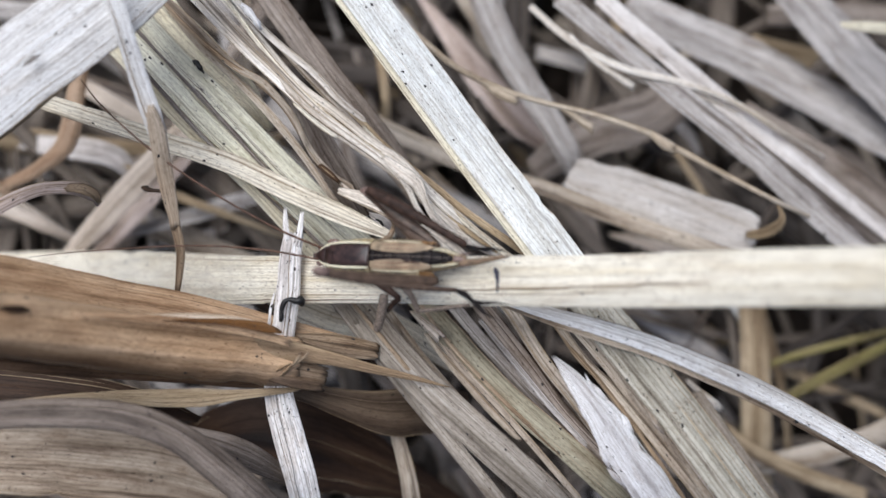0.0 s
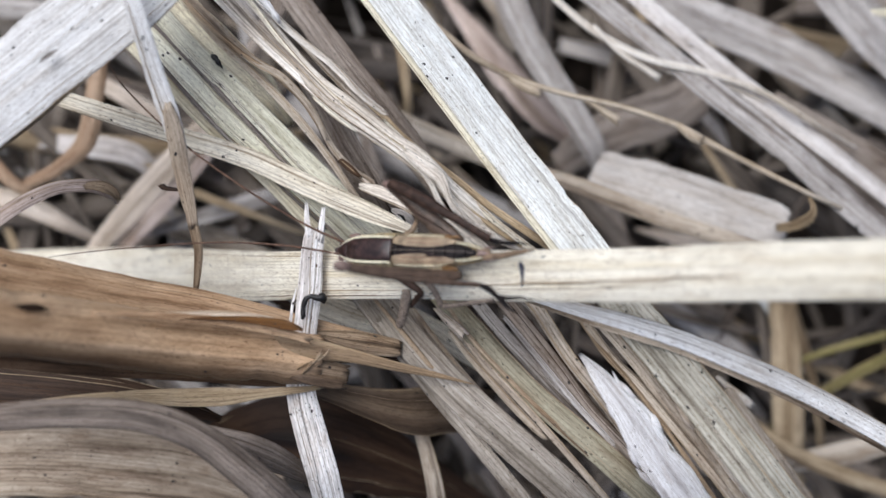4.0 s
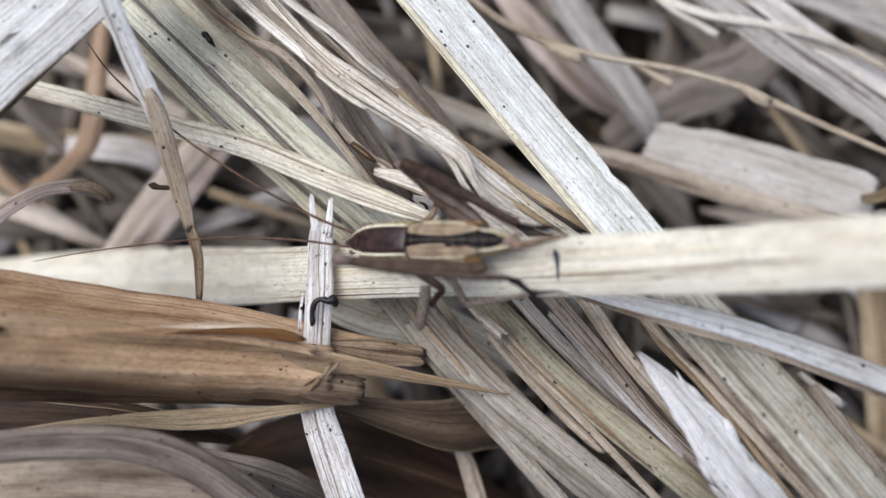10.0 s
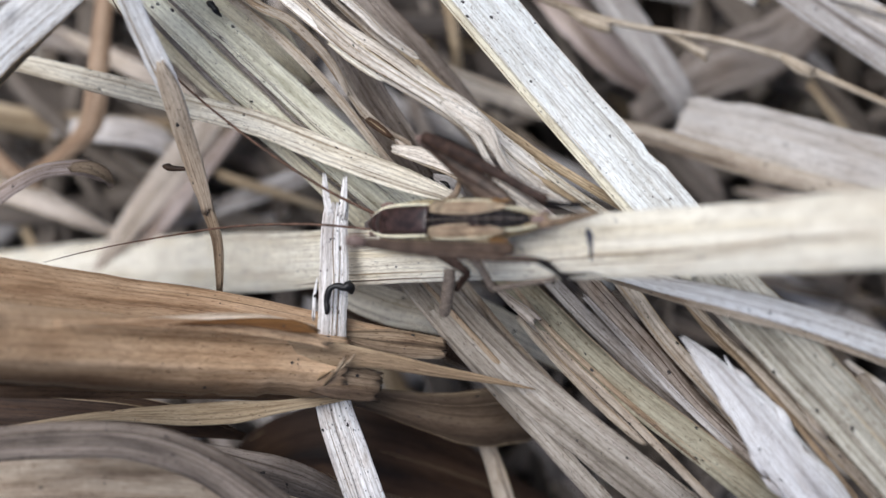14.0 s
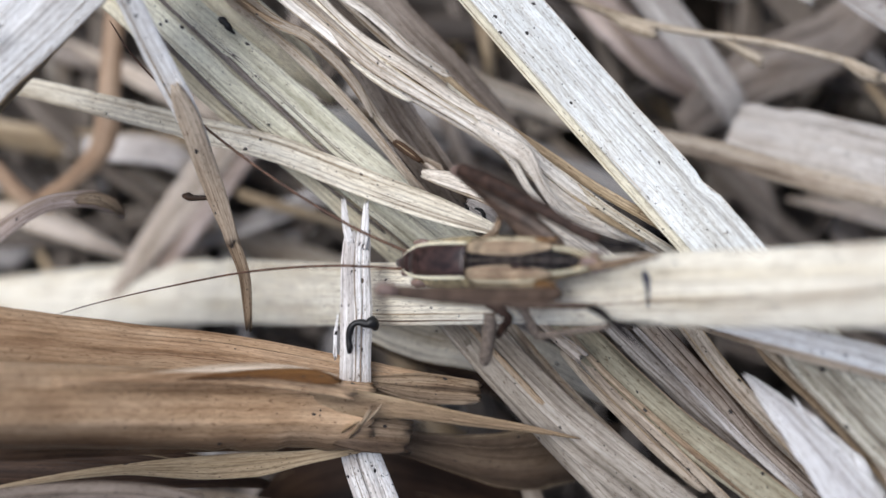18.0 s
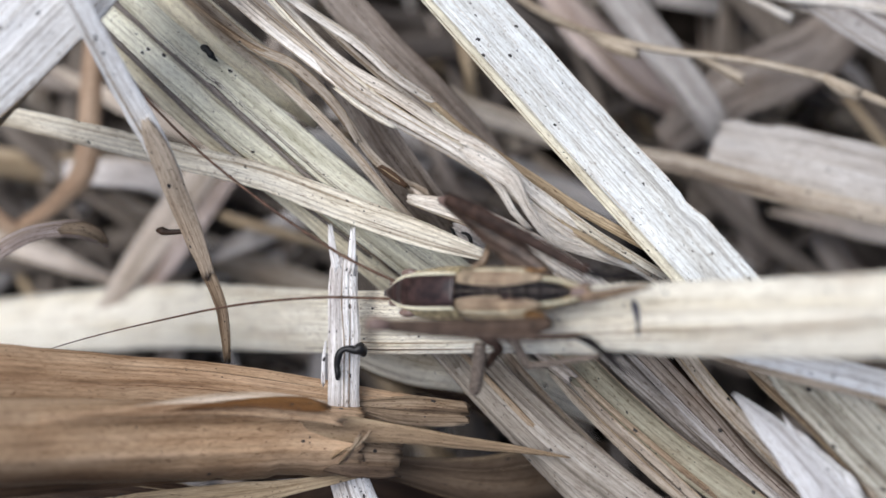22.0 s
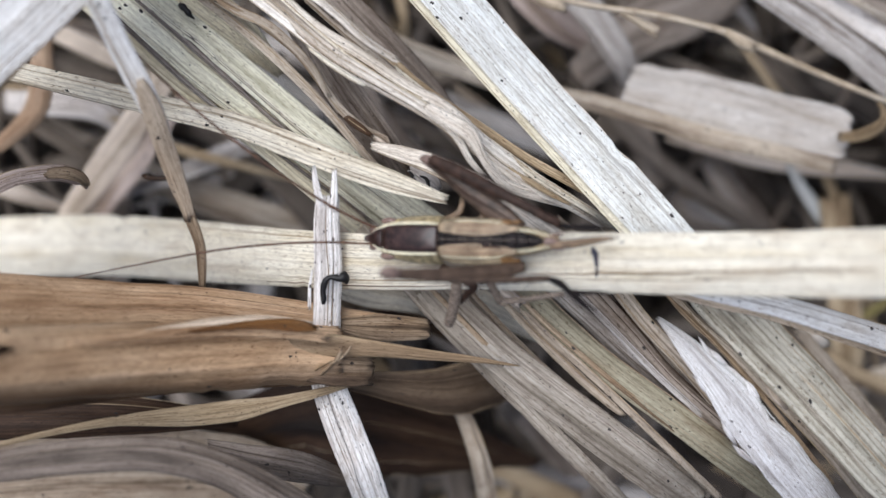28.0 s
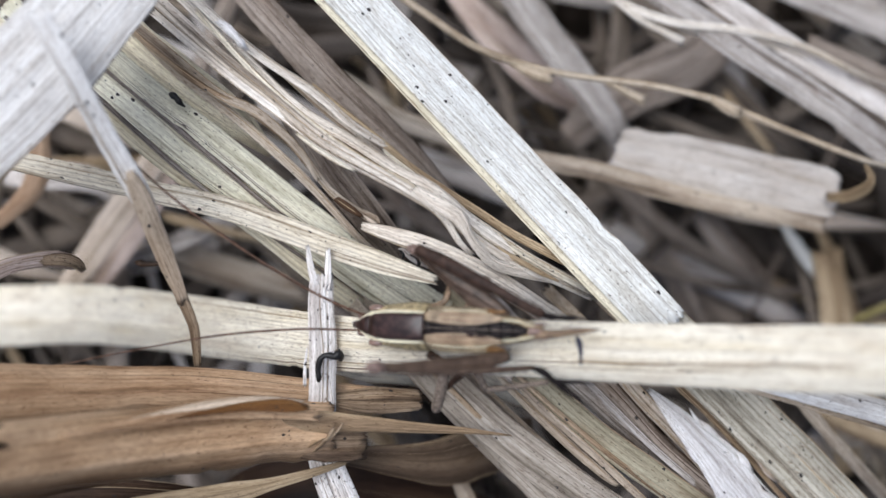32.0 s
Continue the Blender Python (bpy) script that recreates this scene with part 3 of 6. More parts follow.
def litter():
    """Countless dead blades lying crosswise under the ones that can be told apart, in layers of different tone."""
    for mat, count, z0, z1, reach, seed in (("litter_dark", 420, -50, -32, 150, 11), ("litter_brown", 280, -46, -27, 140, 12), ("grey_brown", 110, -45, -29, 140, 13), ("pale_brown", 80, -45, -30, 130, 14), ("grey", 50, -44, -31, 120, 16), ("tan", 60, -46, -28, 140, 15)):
        rng = np.random.default_rng(seed)
        V, F, U, C, o = [], [], [], [], 0
        for i in range(count):
            cx, cy = rng.normal(0, reach * 0.42, 2)
            z = rng.uniform(z0, z1) - 0.02 * math.hypot(cx, cy)
            a = rng.normal(-0.8, 0.55) if rng.random() < 0.55 else rng.uniform(0, math.pi)
            ln, w, bend = rng.uniform(18, 60), rng.uniform(0.7, 3.6), rng.normal(0, 5)
            d, s = np.array((math.cos(a), math.sin(a), 0)), np.array((-math.sin(a), math.cos(a), 0))
            tilt = rng.normal(0, 3.0)
            pts = [tuple(np.array((cx, cy, z)) + d * ln * u + s * bend * (4 * u * u - 0.5) + np.array((0, 0, tilt * u * 2 - 3 * u * u))) + (w * (1.05 - abs(u) * 0.7),) for u in (-0.5, -0.2, 0.15, 0.5)]
            v, f, uv, k, cr = blade_mesh(pts, rng.uniform(10, 90), rng.normal(0, 25), seed * 1000 + i, 1.0, 0.08, 5.0, 5)
            V.append(v)
            F += [tuple(o + q for q in face) for face in f]
            uv[:, 0] += i * 71.0
            U.append(uv)
            C.append(cr)
            o += len(v)
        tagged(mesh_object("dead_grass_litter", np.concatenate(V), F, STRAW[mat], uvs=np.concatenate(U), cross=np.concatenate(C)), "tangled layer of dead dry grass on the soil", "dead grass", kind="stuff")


ground()
litter()

# ---- the single blades ----
# -- straws begin
blade("broad_leaf", "broad white-grey dry leaf with parallel veins and brown rim", "bright", [(-32.28, 5.34, 9.00, 5.55), (-26.17, 11.16, 9.00, 5.60), (-21.16, 15.69, 9.00, 5.57), (-16.14, 21.66, 7.00, 5.06)], curl=26, roll=0, mover="")
blade("crossing_grass_blade", "long cream grass blade crossing other blades", "cream", [(-37.55, 13.33, -5.50, 1.00), (-30.26, 11.63, -4.19, 1.22), (-25.29, 10.27, -2.99, 1.40), (-18.79, 8.49, -1.50, 1.49), (-13.00, 6.84, -0.20, 1.57), (-8.15, 4.89, 1.20, 1.61), (-3.48, 3.07, 2.81, 1.39), (-0.15, 1.83, 3.60, 0.58)], curl=10, roll=-8, mover="")
blade("yellowish_dry_leaf", "smooth yellowish dry leaf beside greenish ones", "yellowish", [(-28.96, 21.19, -2.20, 1.29), (-23.87, 16.73, -1.80, 1.35), (-20.47, 13.54, -1.60, 1.27), (-18.03, 11.09, -1.60, 1.26), (-14.68, 8.18, -1.60, 1.26), (-11.35, 5.37, -2.00, 1.20), (-7.07, 1.35, -3.20, 1.28), (-2.45, -3.05, -8.00, 1.36)], curl=60, roll=2, mover="")
blade("green_dry_leaf", "half-dry leaf with greenish tint and black specks", "greenish", [(-26.16, 20.50, -1.20, 1.64), (-21.88, 16.49, -0.80, 1.70), (-18.17, 13.04, -0.60, 1.73), (-15.74, 10.74, -0.60, 1.73), (-13.35, 8.68, -0.60, 1.69), (-9.52, 5.58, -0.80, 1.69), (-4.88, 1.70, -1.80, 1.63), (0.11, -2.58, -6.00, 1.48)], curl=58, roll=-6, mover="")
blade("green_dry_leaf", "half-dry leaf with greenish tint and black specks", "greenish", [(-23.70, 20.76, -0.90, 1.34), (-19.99, 17.19, -0.40, 1.40), (-17.24, 14.55, -0.30, 1.46), (-13.97, 11.78, -0.20, 1.64), (-8.96, 7.14, -0.20, 1.75), (-5.46, 4.18, -0.80, 1.61), (-2.26, 1.51, -2.50, 1.49), (1.74, -1.73, -6.00, 1.41)], curl=58, roll=5, mover="")
# dark strips drawn in for the shadowed grooves between the leaves
blade("groove_fibre", "thin dark strip standing for shade between greenish leaves", "grey_dark", [(-26.14, 19.71, -1.20, 0.27), (-22.24, 15.95, -0.85, 0.35), (-19.39, 13.04, -0.65, 0.31), (-16.65, 10.26, -0.60, 0.35), (-14.20, 7.97, -0.65, 0.27), (-11.70, 6.01, -0.80, 0.23), (-6.97, 2.08, -2.20, 0.20)], curl=80, roll=0, mover="")
blade("groove_fibre", "thin dark strip standing for shade between greenish leaves", "grey_dark", [(-24.91, 20.61, -1.00, 0.27), (-20.92, 16.91, -0.55, 0.35), (-18.19, 14.40, -0.40, 0.39), (-14.98, 11.32, -0.30, 0.35), (-12.61, 9.03, -0.30, 0.27), (-10.10, 6.65, -0.40, 0.27), (-6.66, 4.24, -0.80, 0.23), (-3.05, 1.30, -2.60, 0.20)], curl=80, roll=0, mover="")
blade("yellow_dry_leaf", "smooth pale yellow dry leaf lying beneath fibres", "yellowish", [(-23.12, 22.84, -4.50, 3.28), (-18.86, 18.24, -3.40, 2.98), (-15.82, 15.49, -2.80, 2.96), (-13.36, 13.43, -2.80, 2.63), (-11.62, 11.77, -3.40, 1.77), (-10.42, 10.32, -5.00, 0.57)], curl=16, veins=0, ribs=0.3, roll=0, mover="")
blade("frayed_leaf_fibre", "frayed twisted pale brown leaf fibre", "pale_brown", [(-21.19, 21.55, -3.00, 0.64), (-16.76, 17.60, -1.00, 0.68), (-12.95, 14.14, 1.00, 0.71), (-10.46, 12.74, 2.00, 0.59), (-8.17, 10.49, 2.00, 0.46), (-6.99, 8.44, 1.50, 0.38)], curl=50, roll=20, mover="")
blade("frayed_leaf_fibre", "frayed twisted pale brown leaf fibre", "pale_brown", [(-19.81, 20.24, -4.00, 0.53), (-16.17, 16.16, -1.50, 0.59), (-12.93, 13.39, -0.40, 0.62), (-9.82, 10.47, 0.50, 0.65), (-7.24, 7.65, 0.50, 0.57), (-5.06, 4.88, 0.00, 0.50), (-3.44, 3.15, -2.00, 0.31)], curl=50, roll=-20, mover="")
blade("frayed_leaf_fibre", "curled dark fibre ending in a white bud", "pale_brown", [(-7.77, 9.79, 0.59, 0.46), (-6.44, 7.78, 0.17, 0.50), (-5.14, 6.53, -0.41, 0.62), (-4.42, 6.12, -0.73, 0.54), (-3.64, 5.60, -0.80, 0.77), (-3.49, 5.16, -1.00, 0.54)], curl=70, roll=0, mover="")
blade("brown_leaf", "grey-brown dry leaf beneath the pale strands", "grey_brown", [(-13.52, 24.23, -7.00, 1.95), (-9.24, 18.88, -6.00, 2.25), (-5.18, 14.11, -6.00, 2.49), (-0.97, 9.53, -7.00, 2.35), (2.47, 5.59, -9.00, 1.71)], curl=25, roll=0, mover="")
blade("pinkish_straw", "pinkish white straw beneath the hind leg", "pale_warm", [(-4.49, 5.30, 0.00, 0.58), (-2.73, 4.72, 1.50, 1.00), (-0.33, 3.82, 2.50, 1.20), (2.72, 2.11, 3.00, 1.41), (5.62, 0.12, 2.00, 1.37), (9.74, -3.02, -3.00, 1.32)], curl=55, roll=0, mover="")
blade("wide_grass_blade", "long wide white grass blade with fine parallel veins", "pale_cool", [(-5.68, 22.90, -0.50, 3.26), (-1.49, 17.64, 0.00, 3.38), (5.49, 9.18, 0.92, 3.46), (11.87, 1.08, 4.00, 3.29), (13.86, -1.43, 4.90, 3.18)], curl=14, roll=-5, mover="wide")
blade("wide_grass_blade", "wide grey-beige grass blade with many tiny dark dots", "weathered", [(12.50, 0.54, 3.41, 3.03), (14.46, -2.02, 4.60, 3.11), (16.53, -4.80, 6.40, 3.16), (20.93, -9.94, 7.79, 3.14), (25.34, -14.96, 7.60, 3.14), (30.66, -20.15, 4.50, 3.14)], curl=20, roll=6, mover="wide")
blade("curled_sheath_end", "brown curled remnant at the end of a sheath", "tan", [(32.06, 4.98, -13.00, 0.71), (32.81, 5.00, -10.91, 0.89), (33.59, 5.55, -9.32, 0.97), (33.83, 6.40, -8.80, 0.58), (33.41, 7.35, -8.84, 0.29)], curl=60, roll=0, mover="")
blade("grey_stalk", "upright blue-grey dry stalk", "grey", [(6.63, 28.91, -20.00, 2.95), (9.32, 22.96, -19.00, 2.90), (13.11, 17.31, -19.00, 2.70), (16.44, 12.36, -19.00, 2.50), (18.26, 10.00, -21.00, 2.26)], curl=55, roll=0, mover="")
blade("wavy_fibre", "thin wavy tan plant fibre with small stubs", "fibre", [(-3.94, 23.91, -9.60, 0.52), (1.15, 20.00, -9.55, 0.56), (4.43, 17.61, -9.43, 0.56), (7.69, 16.18, -9.30, 0.56), (11.80, 15.07, -9.31, 0.47), (16.91, 14.18, -9.00, 0.51), (21.66, 13.03, -9.20, 0.55), (24.01, 11.98, -9.20, 0.58), (28.07, 10.11, -9.20, 0.47), (33.51, 7.75, -9.20, 0.44), (39.18, 6.62, -13.20, 0.38)], curl=160, roll=0, mover="")
blade("fibre_stub", "short pale broken side stub of a fibre", "fibre", [(7.06, 16.49, -9.52, 0.66), (8.56, 15.45, -9.27, 0.79), (10.00, 14.94, -9.01, 0.85)], curl=160, roll=0, mover="")
blade("fibre_stub", "short pale broken side stub of a fibre", "fibre", [(13.94, 14.70, -9.26, 0.45), (15.70, 13.72, -9.40, 0.62), (16.91, 13.08, -9.40, 0.90)], curl=160, roll=0, mover="")
blade("fibre_stub", "short pale broken side stub of a fibre", "fibre", [(21.87, 12.99, -9.20, 0.56), (23.05, 12.12, -8.80, 1.00), (24.03, 11.66, -8.80, 0.83)], curl=160, roll=0, mover="")
blade("pale_fibre", "thin pale straw fibre with a torn side stub", "pale_warm", [(11.37, 24.61, -14.00, 0.61), (15.34, 21.37, -13.00, 0.68), (20.09, 19.04, -12.00, 0.67), (24.97, 18.21, -12.00, 0.60), (29.84, 16.89, -12.00, 0.56), (34.61, 14.42, -12.00, 0.53), (40.41, 12.95, -16.00, 0.49)], curl=120, roll=0, mover="")
blade("pale_fibre", "thin pale straw fibre with a torn side stub", "pale_warm", [(14.89, 22.06, -13.00, 0.41), (17.29, 19.67, -12.50, 0.50), (19.54, 18.35, -12.50, 0.50), (20.93, 17.55, -12.50, 0.68)], curl=120, roll=0, mover="")
blade("pale_fibre", "thin pale straw fibre with a torn side stub", "pale_warm", [(20.76, 18.72, -13.00, 0.47), (24.23, 17.74, -12.50, 0.74), (27.43, 17.27, -12.80, 0.54), (31.08, 16.01, -13.00, 0.47), (33.90, 15.04, -13.40, 0.27)], curl=120, roll=0, mover="")
blade("grey_grass_blade", "long weathered grey grass blade with dark streaks", "grey", [(14.10, 25.57, -14.00, 1.92), (19.40, 21.43, -13.00, 1.99), (24.98, 17.05, -12.00, 2.13), (30.74, 13.02, -12.00, 2.22), (36.02, 9.01, -12.00, 2.30), (43.01, 3.64, -12.00, 2.38), (54.63, -4.73, -14.00, 2.24)], curl=30, roll=0, mover="")
blade("grey_grass_blade", "long weathered lilac-grey grass blade", "grey_pale", [(17.63, 25.88, -13.40, 1.64), (22.54, 21.93, -13.00, 1.80), (28.39, 17.69, -13.00, 1.89), (34.64, 13.49, -13.00, 1.79), (42.87, 8.05, -13.50, 1.71), (55.28, 0.23, -15.00, 1.63)], curl=30, roll=10, mover="")
blade("broad_grey_leaf", "broad weathered grey leaf with brown edge", "grey", [(22.80, 28.94, -24.00, 2.72), (27.52, 26.65, -24.00, 3.82), (36.96, 23.31, -24.00, 4.47), (44.72, 19.70, -24.00, 4.48), (53.66, 15.83, -25.00, 4.17)], curl=45, roll=0, mover="")
blade("lilac_leaf", "crumpled lilac-grey dead leaf in shade", "grey_brown", [(14.51, 11.07, -27.00, 2.88), (19.92, 15.06, -26.00, 4.59), (26.19, 17.80, -26.00, 5.18), (31.29, 22.35, -28.00, 3.53)], curl=60, roll=0, mover="")
blade("broad_grey_leaf", "broad weathered grey leaf with brown edge", "grey", [(36.76, 31.66, -20.00, 4.41), (42.07, 26.47, -20.00, 4.96), (49.04, 21.03, -21.00, 5.02), (56.13, 15.60, -23.00, 4.55)], curl=30, roll=0, mover="")
blade("tan_stalk", "upright tan dry stalk", "tan", [(37.53, -0.28, -25.00, 2.96), (38.03, -4.81, -25.00, 3.07), (38.40, -10.46, -25.00, 3.18), (39.21, -16.22, -26.00, 3.09), (41.19, -22.61, -30.00, 2.96)], curl=70, roll=0, mover="")
blade("yellow_green_blade", "yellow-green thin grass blade low in the litter", "yellow_green", [(38.12, -8.44, -28.00, 0.57), (43.75, -5.80, -26.00, 0.73), (50.66, -3.70, -26.00, 0.81), (58.94, -2.05, -29.00, 0.75)], curl=60, roll=0, mover="")
blade("yellow_green_blade", "yellow-green thin grass blade low in the litter", "yellow_green", [(37.79, -14.27, -28.00, 0.57), (42.91, -9.66, -25.00, 1.04), (50.24, -5.51, -25.00, 1.20), (58.39, -2.05, -28.00, 0.99)], curl=60, roll=0, mover="")
blade("bent_pale_leaf", "bent pale tan leaf in the litter", "pale_brown", [(36.52, -17.72, -24.00, 1.68), (41.94, -16.15, -22.00, 2.21), (46.98, -14.70, -22.00, 2.44), (54.21, -11.81, -24.00, 2.27)], curl=50, roll=0, mover="")
blade("low_tan_stalk", "tan stalk low in the litter", "tan", [(33.35, -13.17, -22.00, 1.32), (36.64, -15.45, -20.00, 1.40), (41.15, -17.28, -20.00, 1.51), (48.89, -19.56, -22.00, 1.44)], curl=80, roll=0, mover="")
blade("arched_grass_blade", "pale arched grass blade with a brown shaded side", "bright", [(7.96, -2.14, 2.30, 0.74), (11.15, -2.92, 5.61, 1.04), (14.50, -3.71, 7.99, 1.20), (18.73, -4.82, 8.40, 1.33), (23.17, -6.31, 8.00, 1.44), (27.04, -7.73, 7.27, 1.52), (31.83, -9.82, 6.47, 1.57), (37.33, -12.40, 5.63, 1.59), (44.83, -16.03, 4.51, 1.54)], curl=60, roll=24, mover="")
blade("yellow_leaf_piece", "pale yellow leaf low between straws", "cream", [(0.09, -4.29, -9.00, 1.28), (3.08, -6.10, -8.00, 1.93), (6.47, -7.92, -8.00, 1.93), (9.95, -9.62, -9.00, 1.70), (14.08, -12.09, -11.00, 1.30)], curl=40, roll=0, mover="")
blade("bud_stalk", "small pale tubular stalk end", "beige", [(1.69, -3.49, 0.20, 0.38), (2.51, -4.24, 1.20, 0.59), (3.34, -4.88, 1.60, 0.74), (3.98, -5.46, 1.60, 0.74)], curl=150, roll=0, mover="low")
blade("low_leaf", "long thin tan leaf under the sheath", "tan", [(-29.72, -12.31, 3.91, 0.29), (-25.50, -11.50, 3.66, 0.36), (-21.33, -10.98, 3.16, 0.58), (-18.79, -10.89, 3.15, 0.94), (-16.24, -10.87, 3.15, 1.30), (-13.35, -10.68, 3.06, 1.34), (-11.24, -10.43, 2.70, 0.87), (-8.80, -10.13, 1.98, 0.59), (-6.37, -9.89, 0.68, 0.30)], curl=26, roll=10, mover="")
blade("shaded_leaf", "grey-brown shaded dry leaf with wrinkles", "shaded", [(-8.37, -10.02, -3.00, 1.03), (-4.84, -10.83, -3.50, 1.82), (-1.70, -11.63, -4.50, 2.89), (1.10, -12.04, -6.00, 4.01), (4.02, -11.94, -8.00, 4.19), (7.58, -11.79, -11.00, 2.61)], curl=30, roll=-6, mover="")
blade("grey_curved_leaf", "grey curved leaf with black mould spots", "grey_mould", [(-31.22, -12.86, 7.30, 1.71), (-25.65, -11.96, 8.30, 1.81), (-21.75, -11.55, 8.80, 1.93), (-18.01, -11.47, 9.00, 1.99), (-15.38, -12.04, 8.80, 2.00), (-13.16, -13.18, 8.20, 2.01), (-10.96, -14.99, 7.20, 2.17), (-8.79, -17.14, 5.60, 2.36), (-6.01, -20.63, 1.80, 2.49)], curl=85, ribs=1.5, creases=(-0.45, 0.0, 0.4), roll=8, mover="")
blade("grey_curved_leaf", "dark grey curved leaf with black mould spots", "grey_mould", [(-15.42, -13.18, 1.80, 0.89), (-12.23, -13.91, 2.80, 1.81), (-9.89, -14.96, 1.40, 1.99), (-7.93, -16.29, -0.80, 1.53), (-6.25, -17.72, -3.20, 0.55)], curl=55, ribs=1.5, creases=(-0.3, 0.3), roll=0, mover="")
blade("big_tan_leaf", "big beige-brown dry leaf lying flat", "brown_pale", [(-40.77, -18.46, -10.00, 6.49), (-32.10, -17.67, -9.00, 6.40), (-24.38, -17.59, -9.00, 6.39), (-16.89, -18.38, -10.00, 6.02), (-10.23, -20.80, -12.00, 4.84)], curl=25, roll=0, mover="")
# widened to fill dark hollows; the shade there is in their colour
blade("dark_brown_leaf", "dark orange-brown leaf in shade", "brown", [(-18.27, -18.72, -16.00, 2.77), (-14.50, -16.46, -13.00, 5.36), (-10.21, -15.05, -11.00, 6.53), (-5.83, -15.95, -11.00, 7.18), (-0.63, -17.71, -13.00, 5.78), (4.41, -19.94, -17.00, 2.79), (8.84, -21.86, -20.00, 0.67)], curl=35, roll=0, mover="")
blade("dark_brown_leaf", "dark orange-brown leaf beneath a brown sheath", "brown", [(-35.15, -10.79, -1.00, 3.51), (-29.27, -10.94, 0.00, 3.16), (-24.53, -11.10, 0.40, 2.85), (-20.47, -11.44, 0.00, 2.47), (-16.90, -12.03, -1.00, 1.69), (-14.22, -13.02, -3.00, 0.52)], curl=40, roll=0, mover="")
blade("standing_fibre", "thin pale fibre among dark leaves", "pale_brown", [(1.15, -13.33, -8.50, 0.99), (2.08, -15.91, -8.50, 1.24), (2.82, -18.49, -8.50, 1.41), (3.51, -22.17, -10.50, 1.46)], curl=60, roll=0, mover="")
blade("orange_twig", "bent orange-brown dry twig", "orange", [(-28.81, 23.63, -18.00, 1.45), (-29.39, 18.52, -18.00, 1.54), (-29.70, 14.25, -18.00, 1.71), (-30.18, 9.78, -18.00, 1.88), (-32.91, 7.14, -19.00, 1.30), (-36.06, 5.53, -20.00, 1.14)], curl=110, roll=0, mover="")
blade("orange_twig", "bent orange-brown dry twig", "orange", [(-44.78, 12.48, -21.00, 1.08), (-40.58, 9.05, -20.00, 1.15), (-37.42, 5.77, -20.00, 1.23), (-35.14, 4.91, -21.00, 1.07)], curl=110, roll=0, mover="")
blade("curled_leaf_tip", "curled pinkish brown leaf tip", "grey_pink", [(-38.14, -3.78, -6.00, 1.61), (-34.00, 0.19, -4.00, 1.49), (-30.92, 2.41, -3.00, 1.32), (-28.30, 3.70, -2.00, 1.16), (-26.32, 4.21, -1.50, 1.08), (-24.27, 4.29, -1.60, 1.15), (-23.23, 3.64, -2.50, 0.89), (-23.29, 3.12, -3.60, 0.35)], curl=75, roll=25, mover="")
blade("grass_strand", "pale cream grass strand with brown streaks", "pale_warm", [(-17.59, 21.40, 0.00, 0.81), (-13.17, 16.89, 1.00, 0.85), (-9.62, 13.61, 2.00, 0.83), (-6.68, 10.91, 3.00, 0.77), (-3.85, 9.02, 3.50, 0.63), (-1.10, 7.20, 4.00, 0.54), (0.51, 5.71, 4.00, 0.45), (1.44, 4.14, 3.60, 0.40), (2.29, 3.22, 3.00, 0.27)], curl=25, roll=-10, mover="")
blade("grass_strand", "pale cream grass strand with brown streaks", "pale_warm", [(-16.16, 21.59, -0.50, 0.63), (-11.85, 17.05, 0.50, 0.66), (-8.00, 12.96, 2.00, 0.69), (-4.88, 10.79, 2.60, 0.69), (-1.83, 8.58, 3.00, 0.68), (-0.01, 7.55, 3.20, 0.68), (3.69, 4.23, 3.00, 0.72), (8.22, 1.31, 1.00, 0.70), (12.51, -1.16, -4.00, 0.64)], curl=20, roll=8, mover="")
blade("grass_strand", "thin white grass strand with a blunt end", "pale_warm", [(-15.08, 21.17, 0.80, 0.57), (-10.69, 16.74, 1.69, 0.64), (-6.78, 13.71, 2.72, 0.63), (-4.82, 11.77, 3.40, 0.58), (-2.99, 10.49, 3.14, 0.48), (-2.70, 10.36, 3.10, 0.29)], curl=40, roll=20, mover="")
blade("grass_strand", "speckled flat cream grass strand", "cream", [(-2.96, 9.88, 1.60, 0.56), (-0.66, 7.76, 2.20, 0.78), (1.85, 5.58, 2.80, 0.88), (4.86, 3.15, 2.60, 0.93), (8.18, 1.10, 1.40, 0.89), (11.97, -0.79, -3.00, 0.83)], curl=15, roll=-5, mover="")
blade("grass_strand", "narrow brown dry grass strand", "tan", [(-7.23, 14.62, -2.00, 0.39), (-3.12, 10.85, -0.60, 0.46), (-0.73, 8.60, 0.40, 0.49), (2.78, 5.98, 1.40, 0.52), (5.34, 4.13, 1.60, 0.56), (9.87, 1.51, 0.60, 0.56), (13.15, -0.37, -3.00, 0.55)], curl=40, roll=0, mover="")
blade("grass_strand", "narrow brown dry grass strand", "pale_brown", [(-10.28, 16.70, -1.00, 0.35), (-6.46, 12.79, 1.00, 0.38), (-3.31, 9.99, 2.00, 0.41), (-0.28, 7.29, 2.40, 0.44), (1.96, 5.53, 2.60, 0.37)], curl=50, roll=0, mover="")
blade("curled_white_strand", "curled white grass strand twisting over", "pale_warm", [(-1.14, 7.53, 4.20, 0.50), (0.15, 6.62, 4.70, 0.93), (1.41, 5.77, 4.80, 1.00), (1.96, 4.66, 4.60, 0.57), (2.52, 3.72, 4.40, 0.57), (3.70, 2.57, 3.80, 0.72), (6.01, 1.78, 2.60, 0.73), (8.03, 1.12, 1.00, 0.60)], curl=50, roll=12, mover="")
